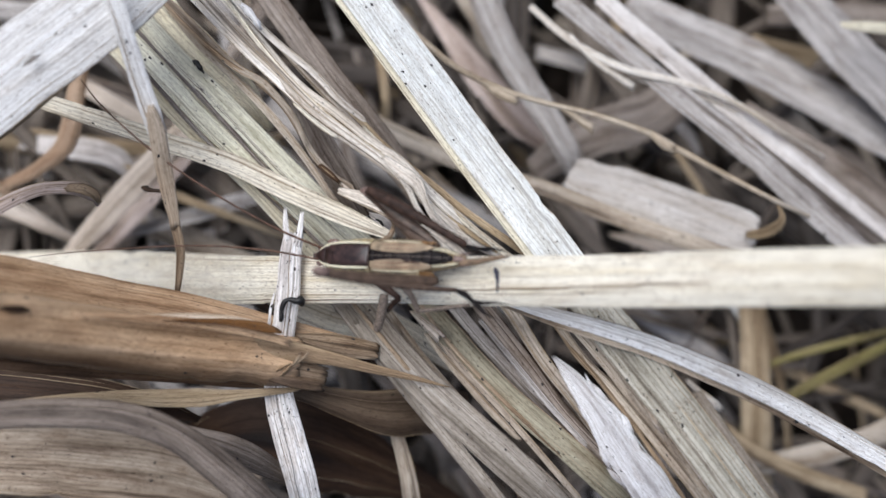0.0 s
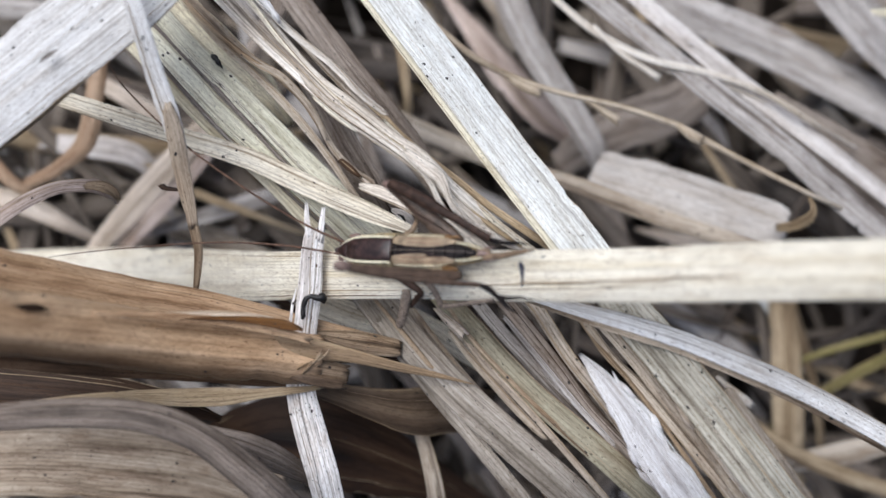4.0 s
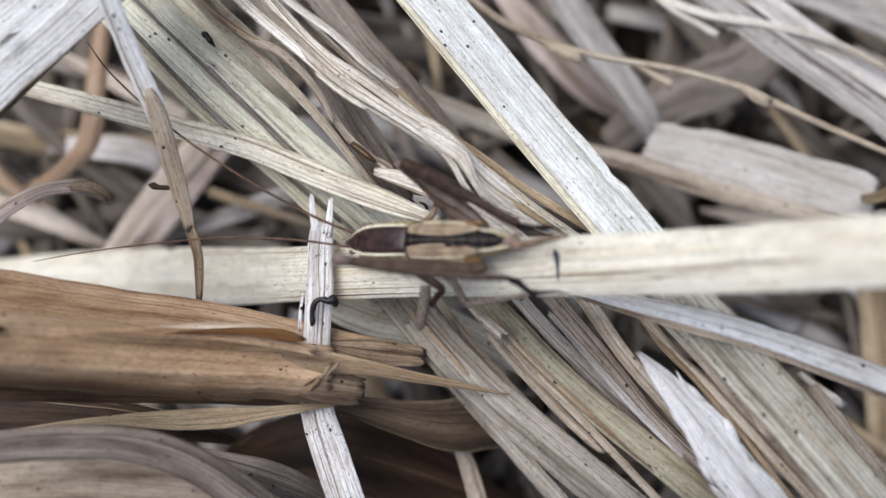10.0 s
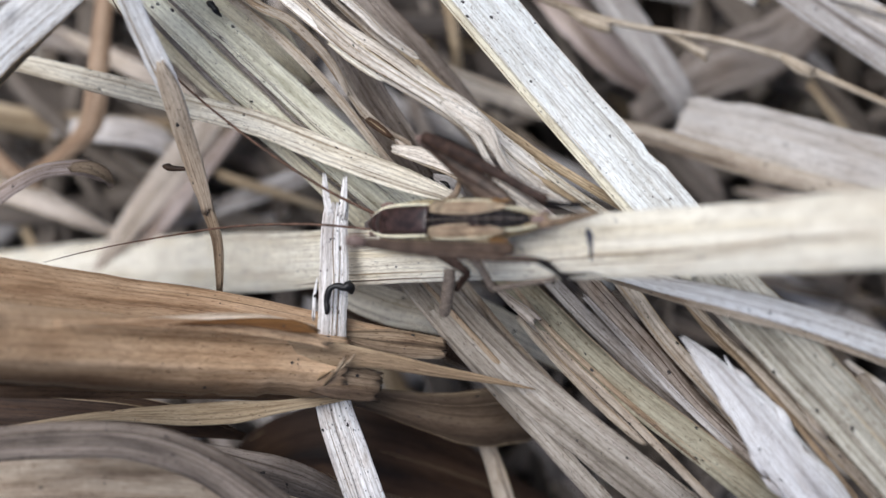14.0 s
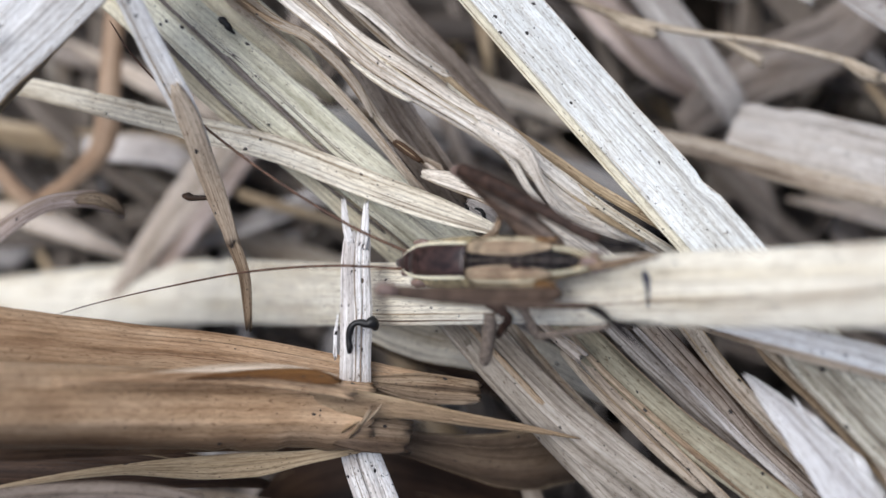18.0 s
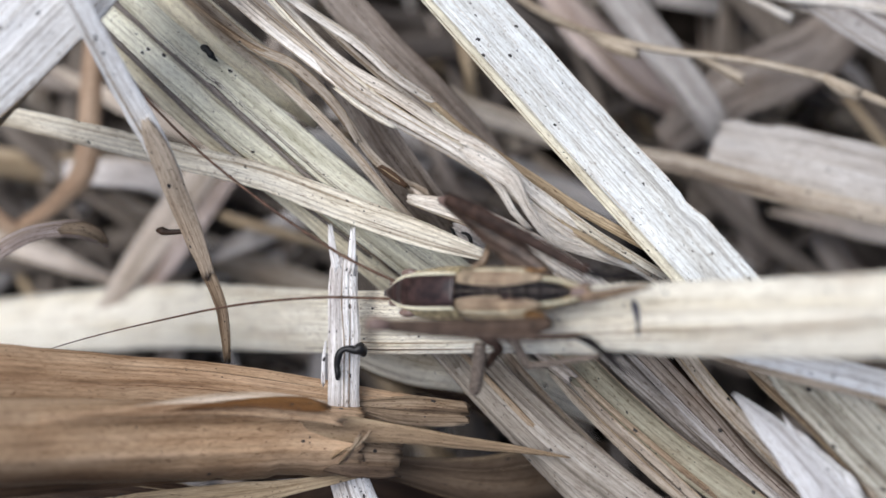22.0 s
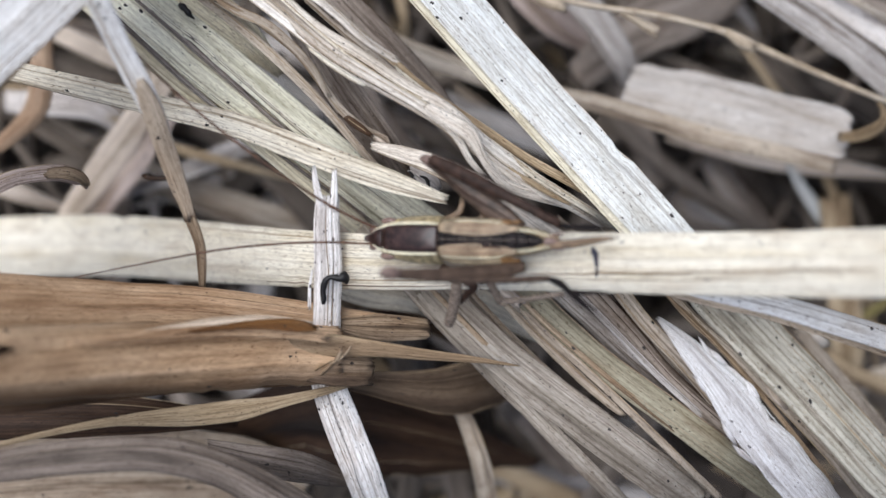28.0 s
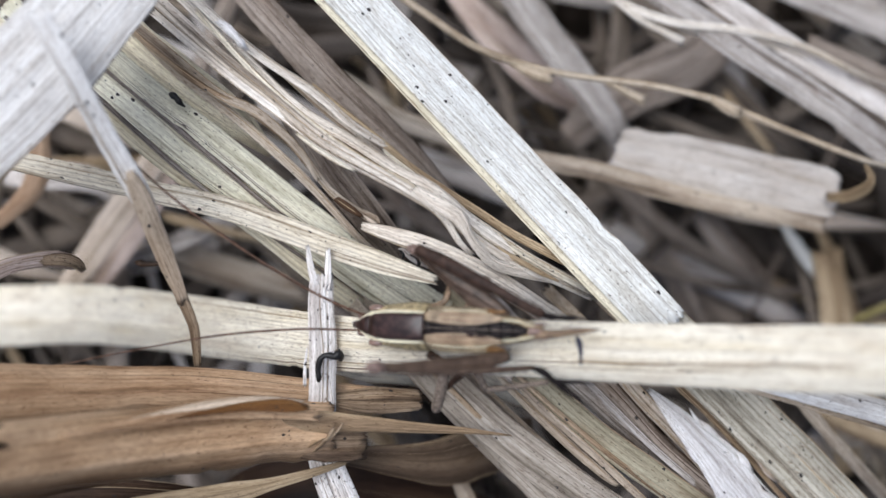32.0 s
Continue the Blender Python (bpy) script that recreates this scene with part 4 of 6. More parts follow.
blade("grey_leaf_piece", "thin greyish leaf piece with dark dots", "grey_brown", [(-9.38, 13.79, -2.00, 1.18), (-7.95, 11.83, -2.00, 1.89), (-5.95, 8.56, -2.40, 2.37), (-3.57, 5.13, -3.40, 2.24), (-1.63, 2.33, -6.00, 1.65)], curl=18, roll=0, mover="")
blade("ochre_stalk", "upright ochre stalk low in the litter", "tan", [(-2.49, 22.91, -24.00, 0.82), (-1.69, 19.00, -22.00, 0.90), (-1.13, 15.84, -22.00, 0.90), (-0.80, 12.44, -26.00, 0.83)], curl=110, roll=0, mover="")
blade("sheathed_leaf", "wide pale beige leaf sheath with a square notched end", "beige_pale", [(16.25, 9.96, -15.99, 3.07), (17.30, 9.56, -15.68, 3.79), (20.91, 8.55, -15.27, 4.14), (24.92, 7.36, -14.82, 4.30), (29.31, 6.02, -14.32, 4.35), (32.34, 5.22, -13.97, 4.15), (33.38, 4.96, -13.85, 3.15)], curl=22, roll=4, mover="")
blade("sheath_stalk", "pale brown stalk along the underside of a sheath", "pale_brown", [(-7.38, 17.33, -19.98, 1.47), (-2.32, 13.66, -17.85, 1.63), (3.04, 11.37, -16.71, 1.69), (8.99, 9.25, -15.76, 1.67), (14.94, 7.89, -15.20, 1.57), (21.12, 5.68, -14.09, 1.55), (27.66, 3.83, -13.32, 1.43), (32.15, 2.69, -13.40, 1.25)], curl=70, roll=0, mover="")
blade("lower_straw", "pale grey straw with long dark grooves", "dirty", [(-7.37, 0.58, -6.00, 1.01), (-3.93, -3.24, -2.40, 1.02), (0.64, -8.30, 0.05, 1.12), (7.45, -15.48, 2.33, 1.14), (12.26, -20.85, -0.64, 1.12)], curl=45, roll=-8, mover="low")
blade("lower_straw", "wide pale grey straw with long dark grooves", "dirty", [(-5.71, 0.19, -6.00, 2.06), (-2.24, -3.67, -1.80, 2.33), (0.69, -6.78, 0.26, 2.42), (3.95, -9.78, 2.16, 2.50), (10.68, -15.10, 3.96, 2.48), (15.76, -19.53, 0.60, 2.45)], curl=18, ribs=0.6, roll=6, mover="low")
blade("lower_straw", "narrow brownish straw in a bundle", "pale_brown", [(-2.45, -0.55, -7.00, 0.61), (0.29, -4.10, -2.43, 0.65), (3.54, -7.81, -0.24, 0.67), (7.49, -11.55, 1.14, 0.70), (12.58, -15.35, 2.45, 0.72), (17.30, -19.42, -1.40, 0.67)], curl=35, roll=10, mover="low")
blade("lower_straw", "thin brown straw fibre in a bundle", "pale_brown", [(2.94, -5.21, -0.99, 0.31), (4.42, -6.86, 0.37, 0.53), (7.39, -9.93, 2.12, 0.62), (9.52, -11.93, 2.86, 0.51), (10.22, -12.50, 2.84, 0.22)], curl=70, roll=0, mover="low")
blade("lower_straw", "thin tan straw fibre in a bundle", "pale_brown", [(3.71, -5.18, -0.80, 0.30), (5.48, -7.25, 0.84, 0.49), (9.10, -10.72, 2.55, 0.51), (13.00, -14.67, 3.76, 0.49), (17.24, -18.95, 0.60, 0.45)], curl=70, roll=0, mover="low")
blade("lower_straw", "greenish yellow straw in a bundle", "olive", [(0.48, -0.51, -6.59, 1.73), (3.50, -3.79, -1.25, 1.81), (8.29, -8.64, 1.74, 1.86), (12.80, -12.20, 3.51, 1.81), (16.63, -15.25, 3.60, 1.80), (21.95, -19.63, -0.40, 1.76)], curl=45, ribs=0.5, roll=0, mover="low")
blade("lower_straw", "grey-lilac straw in a bundle", "grey", [(3.38, -0.45, -6.88, 0.94), (5.83, -3.76, -2.28, 0.99), (9.53, -7.67, 0.26, 1.01), (12.29, -10.36, 1.37, 0.99), (15.41, -12.96, 1.00, 0.87), (19.42, -16.16, -2.40, 0.77)], curl=40, roll=0, mover="low")
blade("lower_straw", "grey-lilac straw in a bundle", "grey_brown", [(5.02, -0.02, -6.48, 1.15), (7.57, -3.25, -1.24, 1.20), (10.92, -7.33, 1.42, 1.23), (13.59, -10.62, 2.60, 1.20), (18.44, -15.12, 3.00, 1.19), (23.82, -19.78, -0.40, 1.17)], curl=35, roll=8, mover="low")
blade("lower_straw", "pale grey straw in a bundle", "pale_brown", [(7.38, -0.43, -4.89, 0.91), (9.32, -2.98, -0.40, 0.99), (11.63, -6.58, 2.60, 0.95), (14.08, -9.44, 3.40, 0.94), (15.82, -11.54, 3.20, 0.81), (19.43, -15.21, 0.60, 0.74)], curl=40, roll=-8, mover="low")
white = blade("white_leaf", "mottled white fuzzy leaf widening towards its base", "white", [(12.17, -6.18, 4.20, 0.28), (13.21, -7.43, 6.00, 1.17), (15.30, -9.94, 6.80, 2.04), (17.10, -12.42, 6.90, 2.58), (18.88, -14.56, 6.60, 2.86), (21.88, -17.90, 5.00, 3.20), (26.77, -23.11, 1.00, 3.52)], curl=55, roll=10, mover="low", wild=3.0, ribs=0.5, veins=1)
blade("fuzz_strip", "", "white", [(15.38, -12.28, 6.37, 0.07), (15.58, -12.68, 6.72, 0.33), (15.95, -13.29, 6.72, 0.29), (16.31, -13.80, 6.37, 0.07)], curl=60, parent=white)
blade("fuzz_strip", "", "white", [(16.08, -13.77, 6.57, 0.07), (16.42, -14.10, 6.92, 0.40), (16.99, -14.62, 6.92, 0.22), (17.50, -15.07, 6.57, 0.07)], curl=60, parent=white)
blade("fuzz_strip", "", "white", [(15.64, -8.79, 6.07, 0.07), (16.12, -9.34, 6.42, 0.40), (16.86, -10.12, 6.42, 0.38), (17.49, -10.75, 6.07, 0.07)], curl=60, parent=white)
blade("fuzz_strip", "", "white", [(14.70, -7.82, 5.92, 0.07), (15.03, -8.18, 6.27, 0.32), (15.57, -8.68, 6.27, 0.24), (16.06, -9.10, 5.92, 0.07)], curl=60, parent=white)
blade("fuzz_strip", "", "white", [(16.81, -9.77, 6.24, 0.07), (17.04, -10.14, 6.59, 0.43), (17.45, -10.68, 6.59, 0.31), (17.85, -11.13, 6.24, 0.07)], curl=60, parent=white)
blade("fuzz_strip", "", "white", [(13.84, -9.54, 6.01, 0.07), (14.05, -9.82, 6.36, 0.26), (14.41, -10.23, 6.36, 0.38), (14.75, -10.59, 6.01, 0.07)], curl=60, parent=white)
blade("fuzz_strip", "", "white", [(14.22, -7.21, 5.84, 0.07), (14.56, -7.92, 6.19, 0.30), (15.10, -8.89, 6.19, 0.36), (15.59, -9.66, 5.84, 0.07)], curl=60, parent=white)
blade("tan_strand", "thin brownish strand beside a white leaf", "pale_brown", [(10.39, -0.81, -2.99, 0.55), (12.34, -3.34, 1.71, 0.67), (14.36, -6.22, 4.02, 0.68), (16.47, -8.18, 5.00, 0.70), (19.66, -11.58, 5.40, 0.76), (23.16, -15.35, 5.06, 0.84), (28.10, -20.28, 0.16, 0.89)], curl=60, roll=0, mover="low")
blade("tan_strand", "thin brown strand beside a white leaf", "pale_brown", [(11.84, -0.80, -2.03, 0.62), (13.53, -3.53, 2.48, 0.73), (15.86, -6.36, 4.80, 0.78), (18.17, -9.13, 5.60, 0.83), (21.55, -12.85, 5.76, 0.89), (24.93, -16.37, 4.95, 0.90), (29.99, -21.00, 0.05, 0.97)], curl=50, roll=0, mover="low")
blade("tan_strand", "thin pale strand along a wide blade", "pale_warm", [(12.76, -0.44, -0.44, 0.76), (14.93, -3.65, 4.06, 0.86), (17.33, -6.80, 6.00, 0.97), (20.22, -10.35, 6.80, 1.02), (23.74, -14.39, 6.43, 1.09), (29.21, -19.66, 1.09, 1.18)], curl=40, roll=-8, mover="low")
blade("pale_sprig", "small pale broken sprig end", "pale_warm", [(26.19, -8.24, -9.00, 0.34), (27.35, -9.39, -8.00, 0.58), (28.13, -9.96, -7.60, 0.75), (28.94, -10.46, -7.80, 0.50)], curl=120, roll=0, mover="")
blade("pale_side_straw", "straight pale straw in the shade", "pale_brown", [(26.71, -9.08, -8.00, 0.85), (28.35, -11.73, -6.00, 0.91), (31.65, -15.77, -6.00, 0.92), (37.42, -21.92, -9.00, 0.96)], curl=70, roll=0, mover="")
blade("background_blade", "pale lilac dry leaf deep in the litter", "grey_pale", [(-44.82, 11.62, -34.00, 0.36), (-38.74, 11.00, -31.00, 1.39), (-33.71, 10.32, -27.00, 2.02), (-29.66, 10.02, -27.00, 2.25), (-26.93, 8.95, -27.00, 1.91), (-25.47, 5.83, -29.00, 0.92), (-23.55, 1.61, -32.00, 0.24)], curl=30, roll=0, mover="")
blade("background_blade", "pale beige dry blade deep in the litter", "beige", [(-34.08, -3.17, -28.00, 0.50), (-29.63, 1.36, -25.00, 1.93), (-26.65, 4.77, -24.00, 2.51), (-23.93, 8.24, -24.00, 2.41), (-21.32, 12.58, -26.00, 1.79), (-17.78, 18.57, -29.00, 0.46)], curl=30, roll=0, mover="")
blade("background_blade", "pinkish dry blade deep in the litter", "grey_pink", [(-31.53, -3.30, -28.00, 0.38), (-27.18, 1.23, -25.00, 1.50), (-24.22, 4.65, -24.00, 1.86), (-21.42, 8.52, -25.00, 1.33), (-17.91, 13.92, -28.00, 0.34)], curl=30, roll=0, mover="")
blade("background_blade", "grey dry blade deep in the litter", "grey", [(-30.33, 0.76, -30.00, 0.35), (-22.54, 3.30, -27.00, 1.35), (-17.10, 5.33, -27.00, 1.69), (-11.70, 7.48, -28.00, 1.28), (-4.52, 10.54, -31.00, 0.33)], curl=30, roll=0, mover="")
blade("background_blade", "yellow-brown dry blade deep in the litter", "tan", [(-30.08, 10.49, -29.00, 0.11), (-24.86, 7.85, -26.00, 0.45), (-21.25, 6.03, -25.00, 0.77), (-17.33, 4.77, -25.00, 0.78), (-13.51, 3.62, -26.00, 0.54), (-8.52, 2.15, -29.00, 0.14)], curl=60, roll=0, mover="")
blade("background_blade", "pale lilac dry leaf deep in the litter", "grey_pale", [(-28.21, 0.40, -39.00, 0.30), (-22.94, 1.59, -36.00, 1.17), (-19.22, 2.49, -35.00, 1.70), (-15.07, 3.36, -35.00, 1.26), (-9.85, 4.66, -38.00, 0.32)], curl=30, roll=0, mover="")
blade("background_blade", "pale beige dry blade deep in the litter", "beige", [(-49.09, 6.73, -29.00, 0.38), (-42.09, 5.07, -26.00, 1.50), (-37.35, 3.91, -25.00, 2.08), (-34.02, 2.46, -25.00, 1.58), (-30.48, 0.66, -28.00, 0.41)], curl=30, roll=0, mover="")
blade("background_blade", "pale beige dry blade deep in the litter", "beige", [(-39.33, 20.69, -31.00, 0.28), (-33.81, 17.76, -28.00, 1.09), (-30.07, 15.83, -27.00, 1.58), (-26.04, 13.83, -27.00, 1.58), (-22.21, 12.25, -28.00, 1.19), (-17.34, 10.29, -31.00, 0.31)], curl=30, roll=0, mover="")
blade("background_blade", "white dry blade deep in the litter", "pale_warm", [(-28.25, 20.88, -32.00, 0.28), (-22.18, 17.62, -29.00, 1.11), (-17.90, 15.42, -28.00, 1.60), (-13.75, 12.81, -28.00, 1.49), (-9.70, 9.85, -30.00, 1.12), (-4.21, 5.84, -33.00, 0.29)], curl=30, roll=0, mover="")
blade("background_blade", "grey-brown upright dry blade deep in the litter", "grey_brown", [(18.09, 16.47, -34.00, 0.43), (19.18, 11.17, -31.00, 1.69), (20.57, 7.35, -31.00, 2.44), (22.54, 2.62, -31.00, 2.46), (24.69, -1.41, -32.00, 2.38), (27.16, -6.34, -33.00, 1.76), (31.06, -13.25, -36.00, 0.46)], curl=40, roll=0, mover="")
blade("background_blade", "grey-brown upright dry blade deep in the litter", "grey_brown", [(24.62, 9.74, -35.00, 0.49), (27.26, 4.61, -32.00, 1.90), (29.98, 0.74, -32.00, 2.61), (33.67, -3.83, -33.00, 2.65), (38.05, -9.12, -34.00, 1.97), (44.74, -16.61, -37.00, 0.51)], curl=40, roll=0, mover="")
blade("background_blade", "bluish white dry blade deep in the litter", "pale_cool", [(33.36, 5.34, -30.00, 0.17), (34.07, 2.27, -27.00, 0.66), (35.13, -0.07, -26.00, 1.13), (36.39, -1.92, -26.00, 1.13), (38.33, -4.65, -27.00, 0.75), (41.70, -8.55, -30.00, 0.19)], curl=40, roll=0, mover="")
blade("background_blade", "pale dry blade deep in the litter", "beige", [(23.91, 5.52, -32.00, 0.37), (27.89, 4.45, -29.00, 1.43), (31.28, 3.65, -28.00, 2.08), (35.56, 2.83, -28.00, 2.09), (40.35, 2.04, -29.00, 1.44), (47.66, 0.89, -32.00, 0.37)], curl=30, roll=0, mover="")
blade("background_blade", "pale grey dry blade deep in the litter", "beige_pale", [(-2.82, 11.33, -30.00, 0.24), (2.12, 8.95, -27.00, 0.92), (5.77, 7.33, -26.00, 1.35), (10.45, 5.33, -26.00, 1.34), (15.39, 3.46, -28.00, 0.93), (22.16, 0.93, -31.00, 0.24)], curl=30, roll=0, mover="")
blade("background_blade", "pinkish dry blade deep in the litter", "grey_pink", [(1.35, 29.87, -31.00, 0.55), (5.59, 24.08, -28.00, 2.13), (8.76, 20.14, -27.00, 3.15), (12.48, 16.49, -27.00, 3.15), (16.32, 14.07, -28.00, 2.12), (21.74, 11.09, -31.00, 0.54)], curl=30, roll=0, mover="")
blade("background_blade", "tan dry blade deep in the litter", "pale_brown", [(-0.73, 38.11, -30.00, 0.43), (4.09, 31.30, -27.00, 1.66), (7.74, 26.63, -26.00, 2.29), (10.22, 23.34, -26.00, 2.29), (14.22, 19.38, -28.00, 1.68), (19.69, 14.04, -31.00, 0.43)], curl=30, roll=0, mover="")
blade("grass_strand", "thin pale grass strand between others", "cream", [(-14.05, 19.49, 0.00, 0.35), (-10.59, 15.25, 1.60, 0.38), (-7.41, 12.10, 2.40, 0.37), (-4.34, 9.61, 3.00, 0.40), (-1.35, 7.72, 3.40, 0.36), (0.86, 6.20, 3.60, 0.29)], curl=50, roll=0, mover="")
blade("grass_strand", "thin pale grass strand between others", "pale_warm", [(-16.76, 19.46, 0.00, 0.46), (-12.48, 15.41, 1.60, 0.49), (-8.93, 12.41, 2.20, 0.48), (-6.23, 10.14, 2.60, 0.48), (-3.21, 8.27, 3.00, 0.44), (-0.24, 6.34, 3.20, 0.36), (2.72, 3.85, 3.00, 0.29)], curl=40, roll=0, mover="")
blade("grass_strand", "narrow brown dry grass strand", "tan", [(-13.08, 19.03, -1.00, 0.31), (-9.63, 14.79, 0.40, 0.34), (-6.83, 12.02, 1.00, 0.38), (-3.71, 9.61, 1.60, 0.34), (-1.40, 7.41, 2.00, 0.26)], curl=60, roll=0, mover="")
blade("grass_strand", "thin white strand lying along a bundle", "pale_warm", [(-0.61, 6.78, 3.40, 0.29), (1.23, 5.40, 3.60, 0.47), (3.07, 3.80, 3.60, 0.51), (5.29, 2.32, 3.00, 0.51), (7.76, 1.07, 2.00, 0.44), (10.54, -0.47, -1.00, 0.35)], curl=50, roll=0, mover="")
blade("grass_strand", "thin white strand lying along a bundle", "cream", [(1.58, 6.24, 2.80, 0.29), (3.81, 4.44, 2.80, 0.44), (6.42, 2.49, 2.40, 0.48), (9.53, 0.59, 1.00, 0.45), (12.22, -0.88, -2.00, 0.35)], curl=50, roll=0, mover="")
blade("lower_straw", "thin dark brown fibre between straws", "brown_tip", [(-3.29, -2.64, -1.50, 0.23), (-0.47, -5.61, -0.02, 0.34), (2.59, -8.81, 1.52, 0.34), (5.90, -11.90, 2.54, 0.33), (8.78, -14.63, 3.07, 0.29), (10.75, -16.96, 1.97, 0.22)], curl=60, roll=0, mover="low")
blade("lower_straw", "thin dark brown fibre between straws", "brown_tip", [(2.13, -2.54, -2.19, 0.24), (4.81, -5.88, 0.27, 0.34), (8.09, -9.02, 1.99, 0.33), (11.25, -11.72, 3.11, 0.33), (14.77, -14.59, 3.60, 0.28), (18.10, -17.60, 1.60, 0.22)], curl=60, roll=0, mover="low")
blade("lower_straw", "thin grey fibre between straws", "grey", [(7.10, -3.98, -0.56, 0.30), (9.58, -6.83, 1.47, 0.40), (12.36, -9.94, 2.79, 0.44), (15.23, -12.72, 3.00, 0.40), (18.83, -16.32, 1.60, 0.29)], curl=60, roll=0, mover="low")
blade("tan_strand", "thin brown strand beside a white leaf", "brown_tip", [(11.94, -3.10, 1.44, 0.22), (13.63, -5.55, 3.52, 0.33), (15.66, -7.89, 5.00, 0.35), (18.18, -10.90, 5.50, 0.35), (20.61, -13.95, 5.50, 0.31), (23.70, -17.43, 3.43, 0.25)], curl=60, roll=0, mover="low")
blade("leaf_curl_tip", "dark ragged curled end of a leaf", "brown_tip", [(-25.07, 4.23, -1.00, 0.67), (-23.83, 4.26, -0.90, 0.87), (-23.03, 3.83, -1.60, 0.81), (-22.92, 3.27, -2.60, 0.34)], curl=90, roll=20, mover="")
# separate strip for the arched blade's lower flank: brown dots plus its shade
blade("arched_strand", "brown speckled shaded flank of an arched blade", "brown_pale", [(8.38, -2.64, 1.81, 0.30), (11.24, -3.56, 5.04, 0.49), (14.60, -4.49, 7.50, 0.61), (18.93, -5.65, 7.70, 0.64), (23.41, -7.23, 7.30, 0.67), (27.33, -8.71, 6.56, 0.69), (32.16, -10.86, 5.75, 0.69), (37.77, -13.53, 4.81, 0.69), (45.34, -17.23, 3.70, 0.70)], curl=50, roll=-10, mover="")
blade("leaf_edge_strip", "brown underside strip along a broad leaf", "tan", [(-30.24, 4.92, 6.40, 0.91), (-26.90, 7.55, 7.00, 0.76), (-23.99, 9.97, 7.50, 0.48), (-20.62, 12.92, 8.00, 0.27)], curl=20, roll=0, mover="")
blade("brown_husk", "small dark brown husk on a fibre", "brown", [(-6.40, 7.41, -0.20, 0.23), (-5.65, 6.83, 0.20, 0.53), (-4.94, 6.29, 0.40, 0.46), (-4.48, 5.92, 0.30, 0.23)], curl=120, roll=0, mover="")
blade("crumpled_flake", "crumpled bluish white flake with dark lines", "grey_pale", [(-2.03, 3.76, -1.60, 0.39), (-1.37, 3.42, -1.10, 1.00), (-0.60, 2.94, -1.20, 1.16), (-0.05, 2.33, -1.80, 0.47)], curl=70, roll=10, mover="")
# this blade's near-black brown also carries the shade beneath the sheath
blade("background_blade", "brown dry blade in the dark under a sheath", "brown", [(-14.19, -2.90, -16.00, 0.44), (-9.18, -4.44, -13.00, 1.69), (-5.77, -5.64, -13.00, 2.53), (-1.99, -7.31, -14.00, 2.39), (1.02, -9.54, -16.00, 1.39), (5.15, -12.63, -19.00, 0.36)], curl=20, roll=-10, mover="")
blade("background_blade", "smooth pale cream leaf deep beneath a straw", "cream", [(-11.35, -1.95, -8.00, 1.44), (-7.90, -3.55, -6.00, 2.22), (-4.99, -4.64, -6.00, 2.47), (-1.51, -5.60, -7.00, 2.08), (1.86, -7.78, -11.00, 1.31)], curl=20, roll=0, mover="")
blade("blade_edge_strip", "beige rolled edge along a wide white blade", "yellowish", [(-7.19, 21.95, -0.30, 0.46), (-2.65, 16.48, 0.20, 0.50), (4.29, 8.04, 1.10, 0.53), (10.71, 0.01, 4.22, 0.50), (12.72, -2.51, 5.09, 0.46)], curl=60, roll=0, mover="wide")
blade("grass_strand", "short broken pale splinter in a bundle", "cream", [(-8.08, 11.26, 2.80, 0.18), (-6.90, 10.27, 3.20, 0.33), (-5.58, 9.34, 3.40, 0.33), (-4.73, 8.84, 3.40, 0.15)], curl=60, roll=0, mover="")
blade("grass_strand", "short broken brown splinter in a bundle", "tan", [(3.81, 3.61, 3.00, 0.18), (5.09, 2.77, 3.30, 0.33), (6.56, 1.82, 3.20, 0.29), (7.69, 1.21, 2.80, 0.15)], curl=60, roll=0, mover="")
blade("pale_tip", "short bright cream leaf tip", "yellowish", [(40.51, 25.15, -14.00, 0.42), (41.85, 25.15, -14.00, 0.83), (43.61, 25.17, -14.00, 1.04), (47.99, 25.43, -15.00, 1.16)], curl=40, roll=0, mover="")
blade("lilac_leaf", "wide lilac-grey dead leaf behind a blade", "grey_brown", [(33.12, 17.35, -19.00, 2.71), (37.86, 13.72, -18.00, 4.83), (43.52, 10.30, -18.00, 5.91), (50.87, 5.95, -19.00, 5.44), (59.01, 0.97, -21.00, 4.45)], curl=30, roll=0, mover="")
blade("mould_streak", "black mould streak on a white leaf", "grey_dark", [(-25.40, 11.31, 9.60, 0.11), (-25.08, 11.53, 9.75, 0.26), (-24.74, 11.81, 9.75, 0.30), (-24.51, 12.05, 9.60, 0.11)], curl=60, roll=0, mover="")
blade("white_husk", "torn white husk on a strand", "white", [(-12.54, 18.43, 2.50, 0.29), (-11.86, 17.82, 3.10, 0.57), (-11.30, 17.18, 3.30, 0.37), (-11.04, 16.83, 3.30, 0.53), (-10.80, 16.51, 3.00, 0.16)], curl=110, roll=0, mover="")
blade("frayed_leaf_fibre", "dark withered fibre beside a greenish leaf", "brown_tip", [(-19.86, 20.03, -2.00, 0.31), (-16.84, 17.09, -0.60, 0.39), (-13.76, 14.56, 0.80, 0.42), (-11.29, 13.04, 1.60, 0.33), (-8.96, 11.07, 1.80, 0.26), (-7.66, 9.28, 1.40, 0.18)], curl=70, roll=0, mover="")
blade("curled_husk", "small curled brownish husk", "beige", [(18.38, -9.18, 6.20, 0.21), (18.78, -9.65, 7.00, 0.51), (19.21, -10.33, 7.20, 0.62), (19.90, -11.08, 6.60, 0.31)], curl=130, roll=0, mover="wide")
flake = bpy.data.objects["crumpled_flake"]
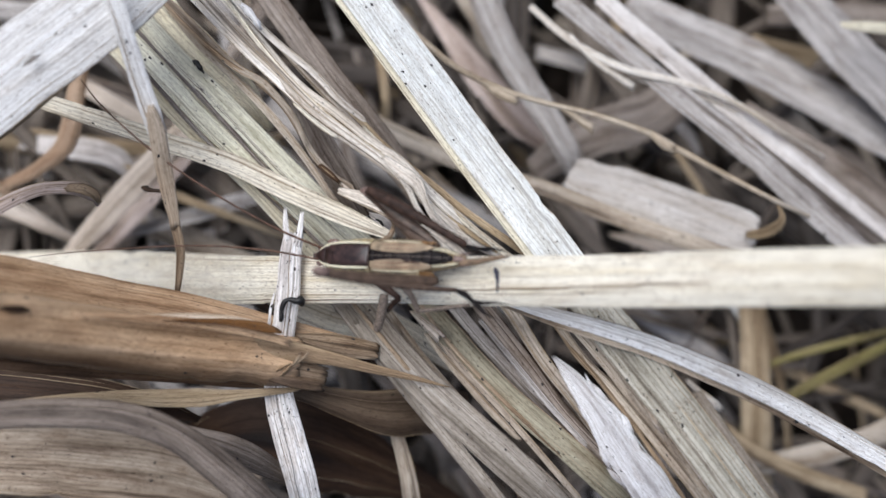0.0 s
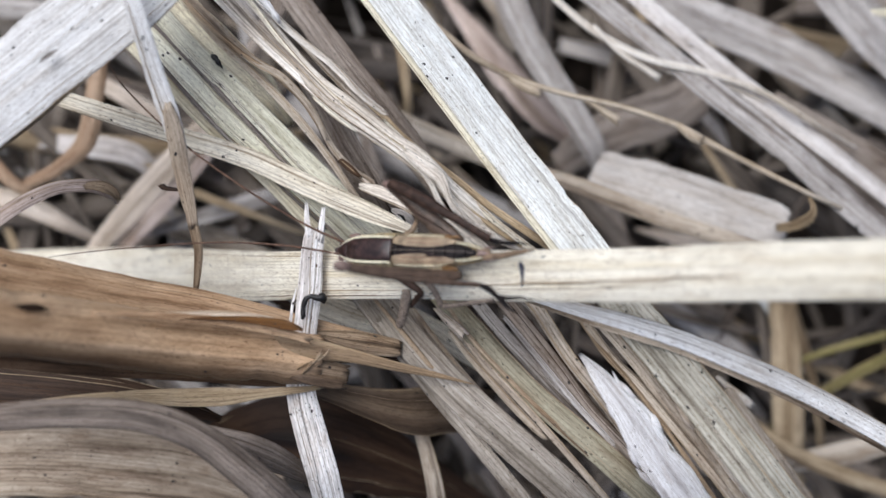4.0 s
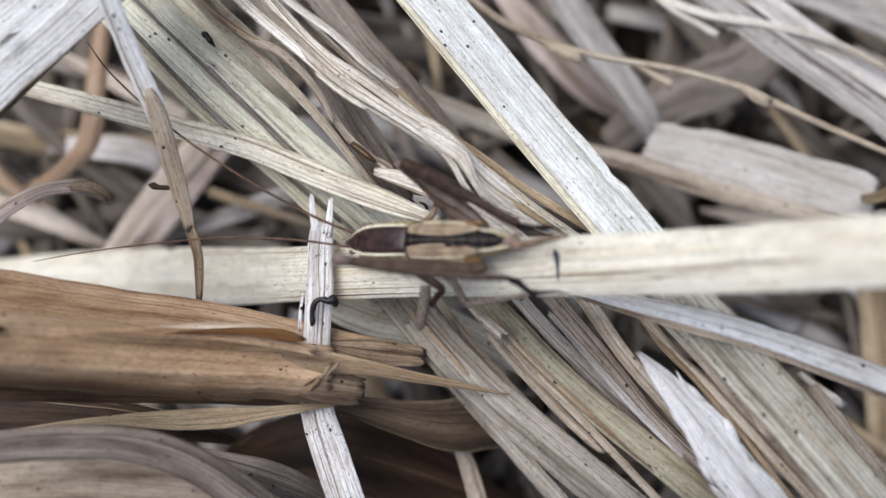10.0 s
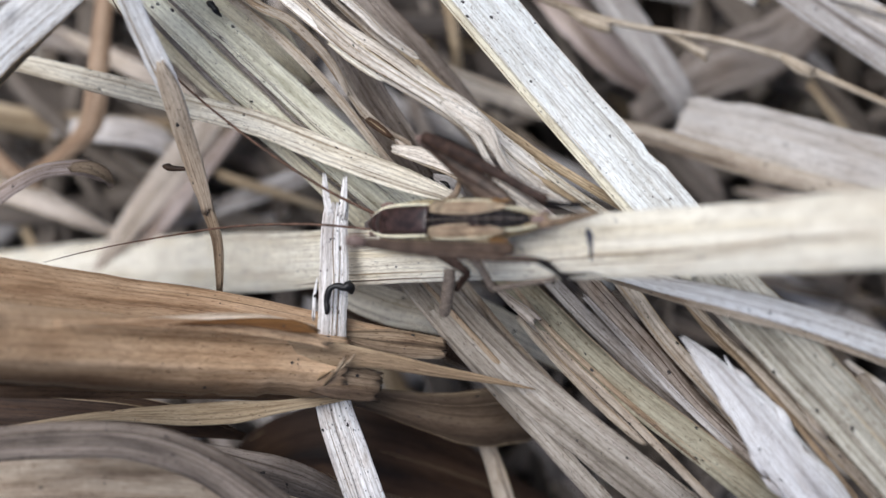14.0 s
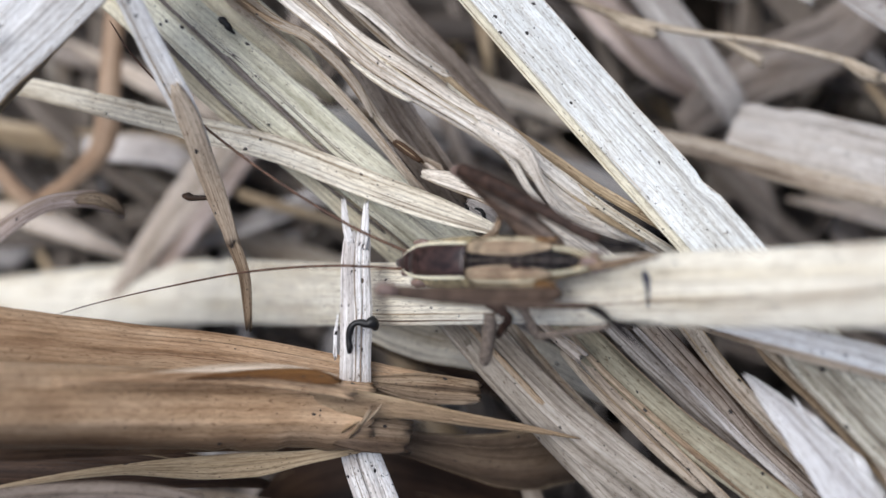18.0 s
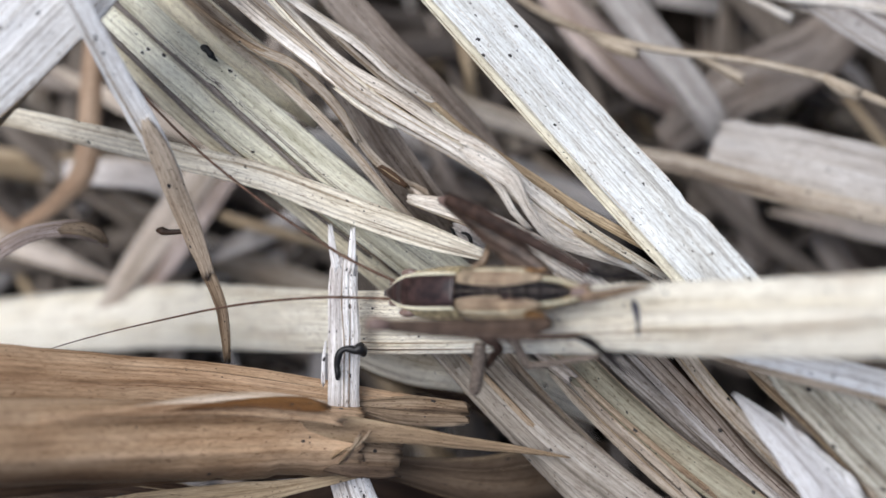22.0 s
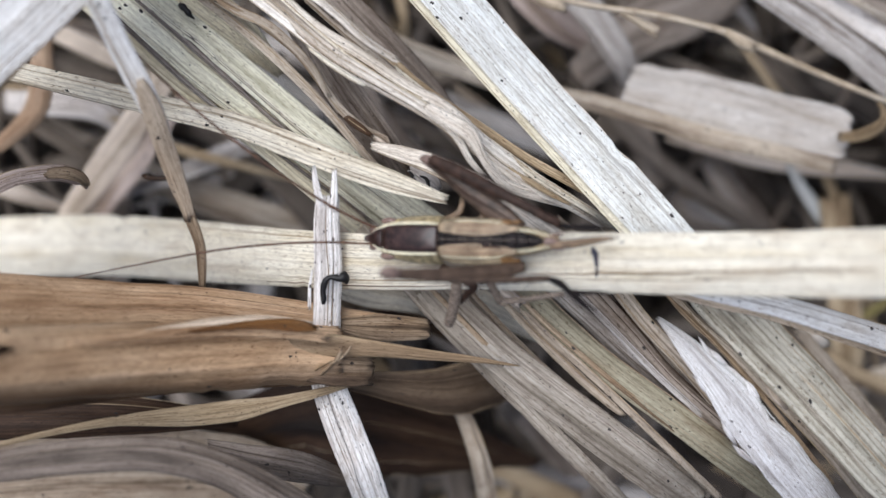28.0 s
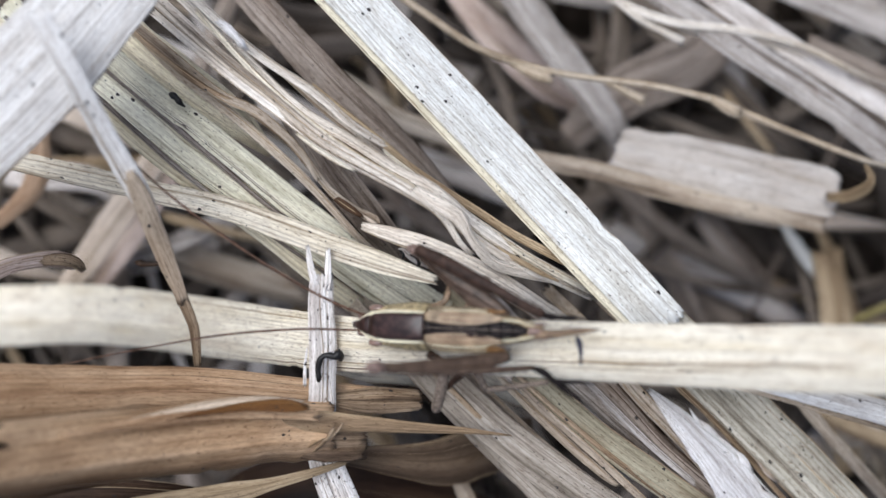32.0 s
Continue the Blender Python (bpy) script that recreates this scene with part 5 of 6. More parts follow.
tube("mark", [(-1.48, 3.25, 0.10, 0.11), (-1.09, 3.09, 0.20, 0.23), (-0.93, 2.64, 0.20, 0.23), (-1.23, 2.26, 0.10, 0.19), (-1.47, 2.42, -0.10, 0.11)], MOULD, flake, "black squiggle of mould", 6)
tube("mark", [(-2.12, 3.58, -0.40, 0.11), (-1.91, 3.26, -0.20, 0.23), (-2.02, 2.96, -0.20, 0.11)], MOULD, flake, "black squiggle of mould", 6)
# the lens stays focused on the long blade that crosses the others
focus = bpy.data.objects["crossing_grass_blade"]
for vert in focus.data.vertices:
    vert.co.z -= 1.2 * MM
focus.location.z = 1.2 * MM
for part in focus.children:
    part.location.z = -1.2 * MM
cam.data.dof.focus_object = focus
# -- straws end
# -- special begin
hang = blade("hanging_grass_blade", "white ribbed grass blade narrowing to a brown withered tip", "bright", [(-20.58, 17.69, 11.93, 1.22), (-19.41, 14.33, 10.62, 1.32), (-18.39, 10.58, 7.99, 1.50), (-17.61, 8.40, 6.68, 1.46), (-17.19, 6.66, 5.49, 1.30), (-17.00, 5.02, 4.29, 1.11)], curl=35, roll=-14, mover="hang", creases=(-0.5, -0.1, 0.3, 0.6))
blade("withered_part", "", "brown_pale", [(-17.61, 9.07, 7.44, 0.54), (-17.41, 8.26, 6.94, 1.03), (-17.22, 7.32, 6.30, 1.19), (-17.09, 6.45, 5.69, 1.20), (-16.88, 4.98, 4.62, 1.18), (-16.53, 3.28, 3.79, 1.02), (-16.24, 2.04, 3.40, 0.84), (-16.08, 1.14, 3.11, 0.73)], curl=45, roll=8, parent=hang)
blade("withered_tip", "", "brown_tip", [(-16.57, 3.47, 3.70, 0.30), (-16.30, 2.23, 3.31, 0.73), (-16.02, 0.98, 2.90, 0.74), (-15.69, -0.46, 2.44, 0.66), (-15.79, -2.11, 1.53, 0.57), (-15.99, -3.62, 0.68, 0.38)], curl=60, roll=8, parent=hang)
tube("spur", [(-16.75, 3.66, 3.72, 0.22), (-17.96, 3.70, 3.70, 0.33), (-18.26, 3.80, 3.70, 0.47), (-18.61, 3.85, 3.50, 0.18)], STRAW["brown"], hang)
perch = blade("perch_straw", "thick cream straw with lengthwise grooves on which an insect sits", "perch", [(-53.52, -2.78, -31.00, 3.29), (-46.50, -2.56, -29.00, 4.62), (-40.04, -2.30, -26.50, 5.12), (-34.05, -2.06, -24.50, 5.22), (-28.56, -1.89, -22.00, 5.08), (-20.68, -1.69, -14.50, 4.67), (-13.52, -1.56, -6.00, 4.04), (-8.11, -1.48, 0.40, 3.59), (-4.01, -1.43, 4.20, 3.36), (0.32, -1.32, 6.40, 3.32), (4.38, -1.22, 8.40, 3.38), (9.55, -1.04, 12.20, 3.39), (14.36, -0.82, 15.80, 3.39), (21.62, -0.42, 21.00, 3.42), (26.92, -0.21, 25.00, 3.34)], curl=66, roll=0, mover="perch", category="straw", thick=0.3, step=0.4, wild=0.35, ribs=0.6, creases=(0.2,), grooves=(((0.66, 0.56), 0.712, 0.900, 0.15, "brown_tip"), ((0.90, 0.90), 0.468, 0.682, 0.09, "brown_tip"), ((0.82, 0.80), 0.524, 0.675, 0.07, "tan"), ((0.42, 0.36), 0.720, 0.914, 0.07, "cream"), ((0.76, 0.70), 0.720, 0.872, 0.07, "tan"), ((0.12, 0.12), 0.347, 0.615, 0.10, "tan")))
split = thing("split_grass_blade", "white split grass blade bearing a black hook of mould", "grass", "dry grass blades")
MOVERS["split"] = [split]
blade("blade_body", "", "speckled", [(-7.44, 1.69, 2.61, 1.33), (-7.53, 0.22, 2.80, 1.61), (-7.55, -2.71, 3.00, 1.75), (-7.73, -5.65, 2.50, 1.75), (-7.98, -8.65, 1.50, 1.93), (-7.75, -10.92, 0.91, 2.16), (-6.95, -13.59, 0.30, 2.35), (-5.95, -16.60, 0.00, 2.40), (-4.70, -21.18, -2.00, 2.25)], curl=50, roll=4, parent=split, creases=(-0.45, 0.05, 0.5), grooves=(((0.30, 0.33), 0.02, 0.55, 0.06, "brown_tip"), ((0.55, 0.50), 0.0, 0.35, 0.07, "brown_tip"), ((0.62, 0.66), 0.45, 0.97, 0.06, "grey_dark"), ((0.25, 0.30), 0.55, 0.98, 0.05, "grey_dark"), ((0.80, 0.78), 0.50, 0.90, 0.05, "brown_tip")))
blade("prong", "", "speckled", [(-8.25, 3.40, 2.32, 0.26), (-8.12, 2.23, 2.59, 0.44), (-7.89, 1.12, 2.78, 0.48)], curl=60, parent=split)
blade("prong", "", "speckled", [(-6.99, 3.30, 2.34, 0.26), (-7.04, 2.14, 2.61, 0.44), (-7.15, 0.95, 2.80, 0.51)], curl=60, parent=split)
blade("splinter", "", "speckled", [(-8.52, -2.73, 3.10, 0.11), (-8.74, -3.83, 2.91, 0.19), (-8.82, -5.11, 2.69, 0.22)], curl=60, parent=split)
tube("mould_hook", [(-7.94, -4.86, 3.25, 0.22), (-7.89, -4.53, 3.35, 0.37), (-7.94, -4.16, 3.35, 0.32), (-7.86, -3.73, 3.45, 0.40), (-7.71, -3.37, 3.55, 0.37), (-7.43, -3.21, 3.55, 0.32), (-7.13, -3.24, 3.55, 0.44), (-6.84, -3.32, 3.55, 0.44), (-6.64, -3.20, 3.45, 0.69), (-6.52, -3.45, 3.25, 0.51), (-6.49, -3.67, 3.15, 0.18)], MOULD, split, "black hook-shaped mould thread")
sheath = thing("leaf_sheath", "thick brown rolled leaf sheath ending in a point", "leaf sheath")
MOVERS["sheath"] = [sheath]
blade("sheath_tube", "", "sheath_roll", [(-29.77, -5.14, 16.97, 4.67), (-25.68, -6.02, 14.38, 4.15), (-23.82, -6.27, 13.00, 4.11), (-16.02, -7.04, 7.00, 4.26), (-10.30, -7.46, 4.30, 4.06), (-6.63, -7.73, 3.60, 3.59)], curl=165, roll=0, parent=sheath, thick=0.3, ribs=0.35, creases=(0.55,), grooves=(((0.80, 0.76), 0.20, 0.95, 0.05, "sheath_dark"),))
blade("sheath_point", "", "point", [(-10.75, -6.72, 3.93, 1.00), (-7.50, -7.01, 3.93, 1.45), (-4.63, -7.31, 3.89, 1.00), (-1.78, -7.86, 3.40, 0.75), (1.47, -8.42, 2.90, 0.45), (4.31, -8.96, 2.70, 0.10)], curl=80, roll=-8, parent=sheath)
blade("sheath_wrap", "", "sheath", [(-33.62, -1.88, 10.50, 3.92), (-28.66, -2.59, 8.41, 3.58), (-26.45, -2.98, 7.20, 3.37), (-20.48, -3.84, 4.21, 3.01), (-15.46, -4.43, 2.61, 2.64), (-10.10, -5.43, 1.50, 2.30), (-4.93, -6.33, 0.90, 1.87), (-1.29, -6.75, 0.10, 1.29)], curl=70, roll=14, parent=sheath, ribs=0.8, grooves=(((0.24, 0.24), 0.45, 0.93, 0.05, "brown_tip"), ((0.59, 0.61), 0.45, 0.93, 0.05, "rust")))
# darker piece laid over the right end of the wrap
blade("withered_end", "dark brown end of the sheath", "brown_tip", [(-7.86, -5.91, 1.49, 0.22), (-6.02, -6.19, 1.28, 1.12), (-4.35, -6.39, 1.02, 1.75), (-2.70, -6.56, 0.66, 1.69), (-1.05, -6.78, 0.35, 1.28)], curl=70, roll=14, parent=sheath)
blade("sheath_collar", "", "collar", [(-8.70, -8.50, 3.35, 1.45), (-7.24, -8.60, 3.40, 1.95), (-5.82, -8.80, 2.95, 1.97), (-4.75, -8.96, 2.30, 1.85)], curl=50, roll=10, parent=sheath, ragged=0.3, wild=2.0)
# added strip below the roll, coloured as dark as its shaded underside
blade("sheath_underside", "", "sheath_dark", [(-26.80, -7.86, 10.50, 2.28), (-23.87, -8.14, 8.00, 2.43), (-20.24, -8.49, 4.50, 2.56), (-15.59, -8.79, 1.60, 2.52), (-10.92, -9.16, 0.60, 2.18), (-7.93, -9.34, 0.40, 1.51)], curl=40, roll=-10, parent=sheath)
blade("sheath_slit", "", "brown", [(-24.56, -4.79, 14.24, 0.24), (-23.86, -4.85, 13.72, 0.49), (-23.44, -4.85, 13.26, 0.44), (-23.15, -4.89, 12.89, 0.15)], curl=30, parent=sheath)
blade("sheath_fold", "pale fold over the slit", "sheath", [(-20.85, -5.05, 10.92, 0.26), (-17.23, -5.08, 8.93, 0.53), (-13.26, -5.27, 7.23, 0.62), (-10.02, -5.67, 6.12, 0.69), (-7.33, -6.28, 5.34, 0.57)], curl=40, roll=10, parent=sheath)
blade("sheath_lip", "", "lip", [(-19.40, -5.23, 9.44, 0.21), (-16.51, -4.97, 7.91, 0.51), (-13.10, -4.78, 6.49, 0.56), (-10.47, -4.97, 5.71, 0.53), (-8.27, -5.40, 5.06, 0.26)], curl=30, roll=38, parent=sheath)
blade("sheath_slit", "orange-brown inside of a torn slit", "slit", [(-16.06, -5.15, 8.30, 0.15), (-13.22, -5.02, 7.42, 0.47), (-11.31, -5.01, 6.77, 0.73), (-9.14, -5.23, 6.30, 1.05), (-7.99, -5.54, 5.79, 0.32)], curl=20, roll=60, parent=sheath)
tube("ink_mark", [(6.74, -0.16, 10.00, 0.20), (6.79, -0.43, 10.20, 0.42), (6.85, -0.69, 10.30, 0.36), (6.82, -0.95, 10.32, 0.23), (6.92, -1.21, 10.32, 0.29), (7.00, -1.50, 10.25, 0.45), (7.08, -1.75, 10.10, 0.52), (7.23, -2.01, 9.85, 0.20)], INK, perch, "grey smudge across the straw", flat=0.3)
tube("sheath_node", [(-6.49, -6.95, 4.53, 0.11), (-6.70, -7.30, 4.59, 0.17), (-6.98, -7.81, 4.47, 0.22), (-7.55, -8.43, 3.92, 0.22), (-8.12, -9.03, 3.07, 0.18)], STRAW["brown_tip"], sheath, "fibrous joint of the sheath")
tube("node_fibre", [(-6.55, -7.16, 4.62, 0.11), (-6.71, -7.40, 4.79, 0.28), (-6.87, -7.68, 4.78, 0.17), (-7.04, -7.94, 4.56, 0.11)], STRAW["brown_tip"], sheath)
tube("node_fibre", [(-6.00, -6.94, 4.55, 0.11), (-6.32, -7.35, 4.78, 0.14), (-6.85, -7.79, 4.68, 0.14), (-7.34, -7.97, 4.44, 0.11)], STRAW["brown_tip"], sheath)
tube("node_fibre", [(-7.19, -7.81, 4.55, 0.11), (-7.74, -8.14, 4.11, 0.14), (-8.23, -8.47, 3.67, 0.14), (-8.59, -8.97, 3.04, 0.11)], STRAW["tan"], sheath)
tagged(tube("mould_lump", [(-15.96, 14.29, 0.50, 0.23), (-15.72, 14.14, 0.70, 0.46), (-15.56, 13.98, 0.70, 0.34), (-15.40, 13.76, 0.70, 0.42), (-15.27, 13.59, 0.60, 0.23), (-15.12, 13.44, 0.40, 0.11)], MOULD, None, "black mould lump on a greenish leaf"), category='mould')
tagged(tube("white_bud", [(-4.34, 5.92, -0.70, 0.16), (-4.05, 5.69, -0.60, 0.31), (-3.78, 5.46, -0.60, 0.38), (-3.52, 5.25, -0.80, 0.31), (-3.46, 5.08, -1.00, 0.12)], STRAW["beige"], None, "small pale bud at a fibre end"), category='bud')
# -- special end

# ---- the insect ----
def ellipsoid(name, at, size, material, parent, label="", rows=10, cols=14):
    verts, faces = [], []
    for i in range(rows + 1):
        p = math.pi * i / rows
        for j in range(cols):
            a = 2 * math.pi * j / cols
            verts.append((at[0] + size[0] * math.cos(p), at[1] + size[1] * math.sin(p) * math.cos(a), at[2] + size[2] * math.sin(p) * math.sin(a)))
    for i in range(rows):
        for j in range(cols):
            a, b = i * cols + j, i * cols + (j + 1) % cols
            faces.append((a, b, b + cols, a + cols))
    return mesh_object(name, verts, faces, material, parent, label)


def shell(name, rings, material, parent, label="", a0=-90, a1=90, cols=16):
    """A saddle over the body: rings of x, half width, top height, depth of the sides; a0 to a1 in degrees from the top."""
    verts, faces = [], []
    for x, w, top, drop in rings:
        for j in range(cols + 1):
            a = radians(a0 + (a1 - a0) * j / cols)
            verts.append((x, w * math.sin(a), top - drop * (1 - math.cos(a))))
    for i in range(len(rings) - 1):
        for j in range(cols):
            p = i * (cols + 1) + j
            faces.append((p, p + 1, p + cols + 2, p + cols + 1))
    ob = mesh_object(name, verts, faces, material, parent, label)
    m = ob.modifiers.new("thickness", "SOLIDIFY")
    m.thickness = 0.06 * MM
    return ob


def pad(name, rows, s, top, fall, material, parent, label, cols=10):
    """A thin flap beside the back: rows of x, inner and outer edge; its height falls off sideways and backwards."""
    verts, faces = [], []
    for x, y0, y1 in rows:
        for j in range(cols + 1):
            y = y0 + (y1 - y0) * j / cols
            verts.append((x, y * s, top - fall * y * y - 0.05 * max(0.0, x - 0.6) ** 1.5 + 0.02 * math.sin(j * 1.9)))
    for i in range(len(rows) - 1):
        for j in range(cols):
            p = i * (cols + 1) + j
            faces.append((p, p + 1, p + cols + 2, p + cols + 1))
    ob = mesh_object(name, verts, faces, material, parent, label)
    m = ob.modifiers.new("thickness", "SOLIDIFY")
    m.thickness = 0.05 * MM
    return ob


def cricket():
    """A bush-cricket nymph, 10 mm long, its head towards -x, its belly on the straw at z = 0."""
    c = thing("bush_cricket", "brown bush-cricket nymph with cream-edged dark back on a straw", "insect")
    # trunk below the shields
    tube("abdomen", [(-0.9, 0, 1.0, 1.9), (0.6, 0, 1.02, 2.1), (2.2, 0, 1.0, 2.0), (3.6, 0, 0.95, 1.7), (4.7, 0, 0.9, 1.2), (5.5, 0, 0.85, 0.6)], CHITIN_OCHRE, c, "ochre abdomen with banded sides", 16, 0.2, 0.95)

    def back(x):
        return float(np.interp(x, (-0.9, 0.6, 2.2, 3.6, 4.7, 5.4), (2.0, 2.12, 2.06, 1.84, 1.50, 1.2)))

    for i in range(9):
        x = -0.75 + i * 0.62
        w = (0.50, 0.44, 0.38, 0.34, 0.36, 0.46, 0.50, 0.46, 0.36, 0.16)
        shell("back_plate", [(x, w[i] * 0.9, back(x) - 0.02, 0.10), (x + 0.1, w[i], back(x + 0.1) + 0.03, 0.12), (x + 0.56, w[i + 1], back(x + 0.56) + 0.02, 0.12), (x + 0.64, w[i + 1] * 0.92, back(x + 0.64) - 0.03, 0.10)], CHITIN_BLACK, c, "dark back plate", -90, 90, 8)
    tube("back_line", [(-0.6, 0, 2.09, 0.05), (0.6, 0, 2.19, 0.05), (2.2, 0, 2.13, 0.05), (3.6, 0, 1.90, 0.05), (4.7, 0, 1.57, 0.04)], CHITIN_GREY, c, "pale middle line", 6)
    # head and pronotum
    tube("head", [(-4.78, 0, 1.25, 0.22), (-4.6, 0, 1.24, 0.50), (-4.2, 0, 1.1, 1.15), (-3.75, 0, 1.0, 2.0), (-3.2, 0, 1.0, 2.4), (-2.8, 0, 1.0, 2.45)], CHITIN_LOBE, c, "yellowish head", 16, 0.12, 0.9)
    shell("head_stripe", [(-4.80, 0.13, 1.42, 0.05), (-4.45, 0.20, 1.60, 0.08), (-4.0, 0.44, 1.86, 0.12), (-3.4, 0.66, 2.08, 0.18)], CHITIN_DARK, c, "dark brown stripe on the crown", -90, 90, 8)
    for s in (-1, 1):
        tube("head_edge", [(-4.35, 0.30 * s, 1.58, 0.07), (-3.9, 0.58 * s, 1.80, 0.12), (-3.3, 0.80 * s, 1.95, 0.17)], CHITIN_CREAM, c, "cream edge of the crown", 8)
        ellipsoid("eye", (-3.45, 1.02 * s, 1.36), (0.46, 0.24, 0.34), EYE, c, "reddish grey eye")
        ellipsoid("antenna_base", (-4.38, 0.50 * s, 1.25), (0.26, 0.19, 0.19), CHITIN_PINK, c, "pinkish antenna base")
    shell("pronotum_side", [(-3.45, 1.05, 2.00, 1.3), (-2.9, 1.24, 2.12, 1.6), (-2.0, 1.36, 2.20, 1.75), (-1.1, 1.40, 2.22, 1.8), (-0.55, 1.34, 2.18, 1.7)], CHITIN_LOBE, c, "yellow-green side lobes of the pronotum with brown dots")
    shell("pronotum_disc", [(-3.6, 0.52, 2.08, 0.10), (-3.2, 0.68, 2.20, 0.13), (-2.4, 0.72, 2.31, 0.15), (-1.4, 0.73, 2.36, 0.15), (-0.55, 0.72, 2.32, 0.14), (-0.42, 0.68, 2.27, 0.12)], CHITIN_DARK, c, "dark brown pronotum disc", -90, 90, 12)
    tube("pronotum_keel", [(-3.5, 0, 2.13, 0.04), (-2.0, 0, 2.36, 0.05), (-0.5, 0, 2.33, 0.04)], CHITIN_GREY, c, "pale middle keel", 6)
    for x in (-2.95, -1.95):
        tube("suture", [(x + 0.1, -0.58, 2.19, 0.03), (x, -0.2, 2.30 + 0.03 * (x + 2.95), 0.05), (x, 0.2, 2.30 + 0.03 * (x + 2.95), 0.05), (x + 0.1, 0.58, 2.19, 0.03)], CHITIN_BLACK, c, "", 6)
    tube("hind_rim", [(-0.44, -0.66, 2.16, 0.04), (-0.42, -0.2, 2.29, 0.06), (-0.42, 0.2, 2.29, 0.06), (-0.44, 0.66, 2.16, 0.04)], CHITIN_GREY, c, "greyish hind rim of the pronotum", 6)
    for s in (-1, 1):
        tube("pronotum_edge", [(-3.6, 0.58 * s, 2.00, 0.12), (-3.1, 0.79 * s, 2.10, 0.16), (-2.2, 0.87 * s, 2.18, 0.18), (-1.3, 0.87 * s, 2.20, 0.17), (-0.45, 0.86 * s, 2.15, 0.10)], CHITIN_CREAM, c, "cream side edge", 8, 0.25, 0.6)
        # wing pads: flat ovals that follow the curve of the back
        pad("wing_pad", [(-0.55, 0.50, 0.80), (-0.2, 0.38, 0.98), (0.6, 0.27, 1.04), (1.5, 0.20, 1.02), (2.4, 0.25, 0.97), (3.1, 0.40, 0.88), (3.5, 0.52, 0.80), (3.7, 0.62, 0.68)], s, 2.20, 0.30, CHITIN_PALE, c, "pale beige wing pad")
        tube("wing_edge", [(-0.5, 0.46 * s, 2.07, 0.06), (0.3, 0.29 * s, 2.14, 0.10), (1.5, 0.19 * s, 2.13, 0.11), (2.5, 0.25 * s, 2.03, 0.11), (3.2, 0.41 * s, 1.87, 0.10), (3.7, 0.62 * s, 1.70, 0.05)], CHITIN_DARK, c, "dark inner wing edge", 6)
        for y, z in ((0.45, 2.15), (0.72, 2.06), (0.98, 1.93)):
            tube("wing_vein", [(-0.3, y * s, z - 0.05, 0.05), (1.2, (y + 0.06) * s, z + 0.005, 0.07), (2.6, y * s, z - 0.12, 0.06), (3.4, (0.7 + 0.3 * (y - 0.7)) * s, z - 0.33, 0.02)], CHITIN_VEIN if y < 0.9 else CHITIN_CREAM, c, "", 5)
        pad("lower_wing_pad", [(-0.5, 0.95, 1.20), (0.2, 1.0, 1.24 if s > 0 else 1.32), (1.4, 0.97, 1.24 if s > 0 else 1.36), (2.6, 0.92, 1.18 if s > 0 else 1.32), (3.2, 0.92, 1.08 if s > 0 else 1.22), (3.5, 0.98, 1.08 if s > 0 else 1.28), (3.65, 1.02, 1.07 if s > 0 else 1.16)], s, 2.02, 0.30, CHITIN_PAD, c, "straw-coloured lower wing pad")
        pad("pad_end", [(2.75, 0.94, 1.16 if s > 0 else 1.30), (3.2, 0.90, 1.10 if s > 0 else 1.26), (3.5, 0.96, 1.10 if s > 0 else 1.30), (3.72, 1.0, 1.08 if s > 0 else 1.2)], s, 2.045, 0.30, CHITIN_RUST, c, "orange-brown end of the wing pad")
        tube("side_band", [(3.3, 0.60 * s, 1.74, 0.10), (4.2, 0.55 * s, 1.55, 0.12), (5.2, 0.28 * s, 1.2, 0.08)], CHITIN_CREAM, c, "toothed cream side band", 7)
        for i in range(7):
            x = 3.45 + 0.25 * i
            tube("band_tooth", [(x, (0.58 - 0.02 * i) * s, back(x) - 0.06, 0.07), (x + 0.08, (0.47 - 0.025 * i) * s, back(x) + 0.05, 0.03)], CHITIN_CREAM, c, "", 5)
        tube("cercus", [(5.0, 0.28 * s, 1.05, 0.22), (5.5, 0.40 * s, 1.1, 0.16), (5.9, 0.42 * s, 1.15, 0.05)], CHITIN_PINK, c)
    tube("tail_plate", [(4.9, 0, 1.35, 0.5), (5.3, 0, 1.25, 0.42), (5.6, 0, 1.1, 0.16)], CHITIN_PINK, c, "pinkish plate at the tail", 8, 0.1, 0.6)
    tube("ovipositor", [(5.20, -0.22, 1, 0.5), (6.18, -0.13, 1.05, 0.46), (7.1, 0.04, 1.2, 0.40), (8.0, 0.17, 1.4, 0.28), (8.55, 0.25, 1.5, 0.06)], CHITIN_OVI, c, "brown sword-like ovipositor", 10, 0.25, 1.2)
    # hind legs
    far = tube("hind_femur", [(3.60, 0.64, 1, 0.9), (2.48, 1.53, 1.3, 1.25), (1.35, 2.44, 1.6, 1.05), (0.22, 3.46, 1.9, 0.85), (-1.07, 4.43, 2.2, 0.55)], CHITIN_BAR, c, "brown hind femur", 12, 0.25, 0.35)
    tube("knee", [(-1.42, 4.56, 2.3, 0.3), (-1.08, 4.47, 2.35, 0.62), (-0.60, 4.24, 2.35, 0.5)], CHITIN_PINK, far, "pinkish knee")
    tube("femur_rib", [(-0.65, 4.11, 2.4, 0.1), (0.75, 2.68, 2, 0.12), (2.06, 1.88, 1.75, 0.1), (3.48, 0.93, 1.4, 0.06)], CHITIN_BROWN, far)
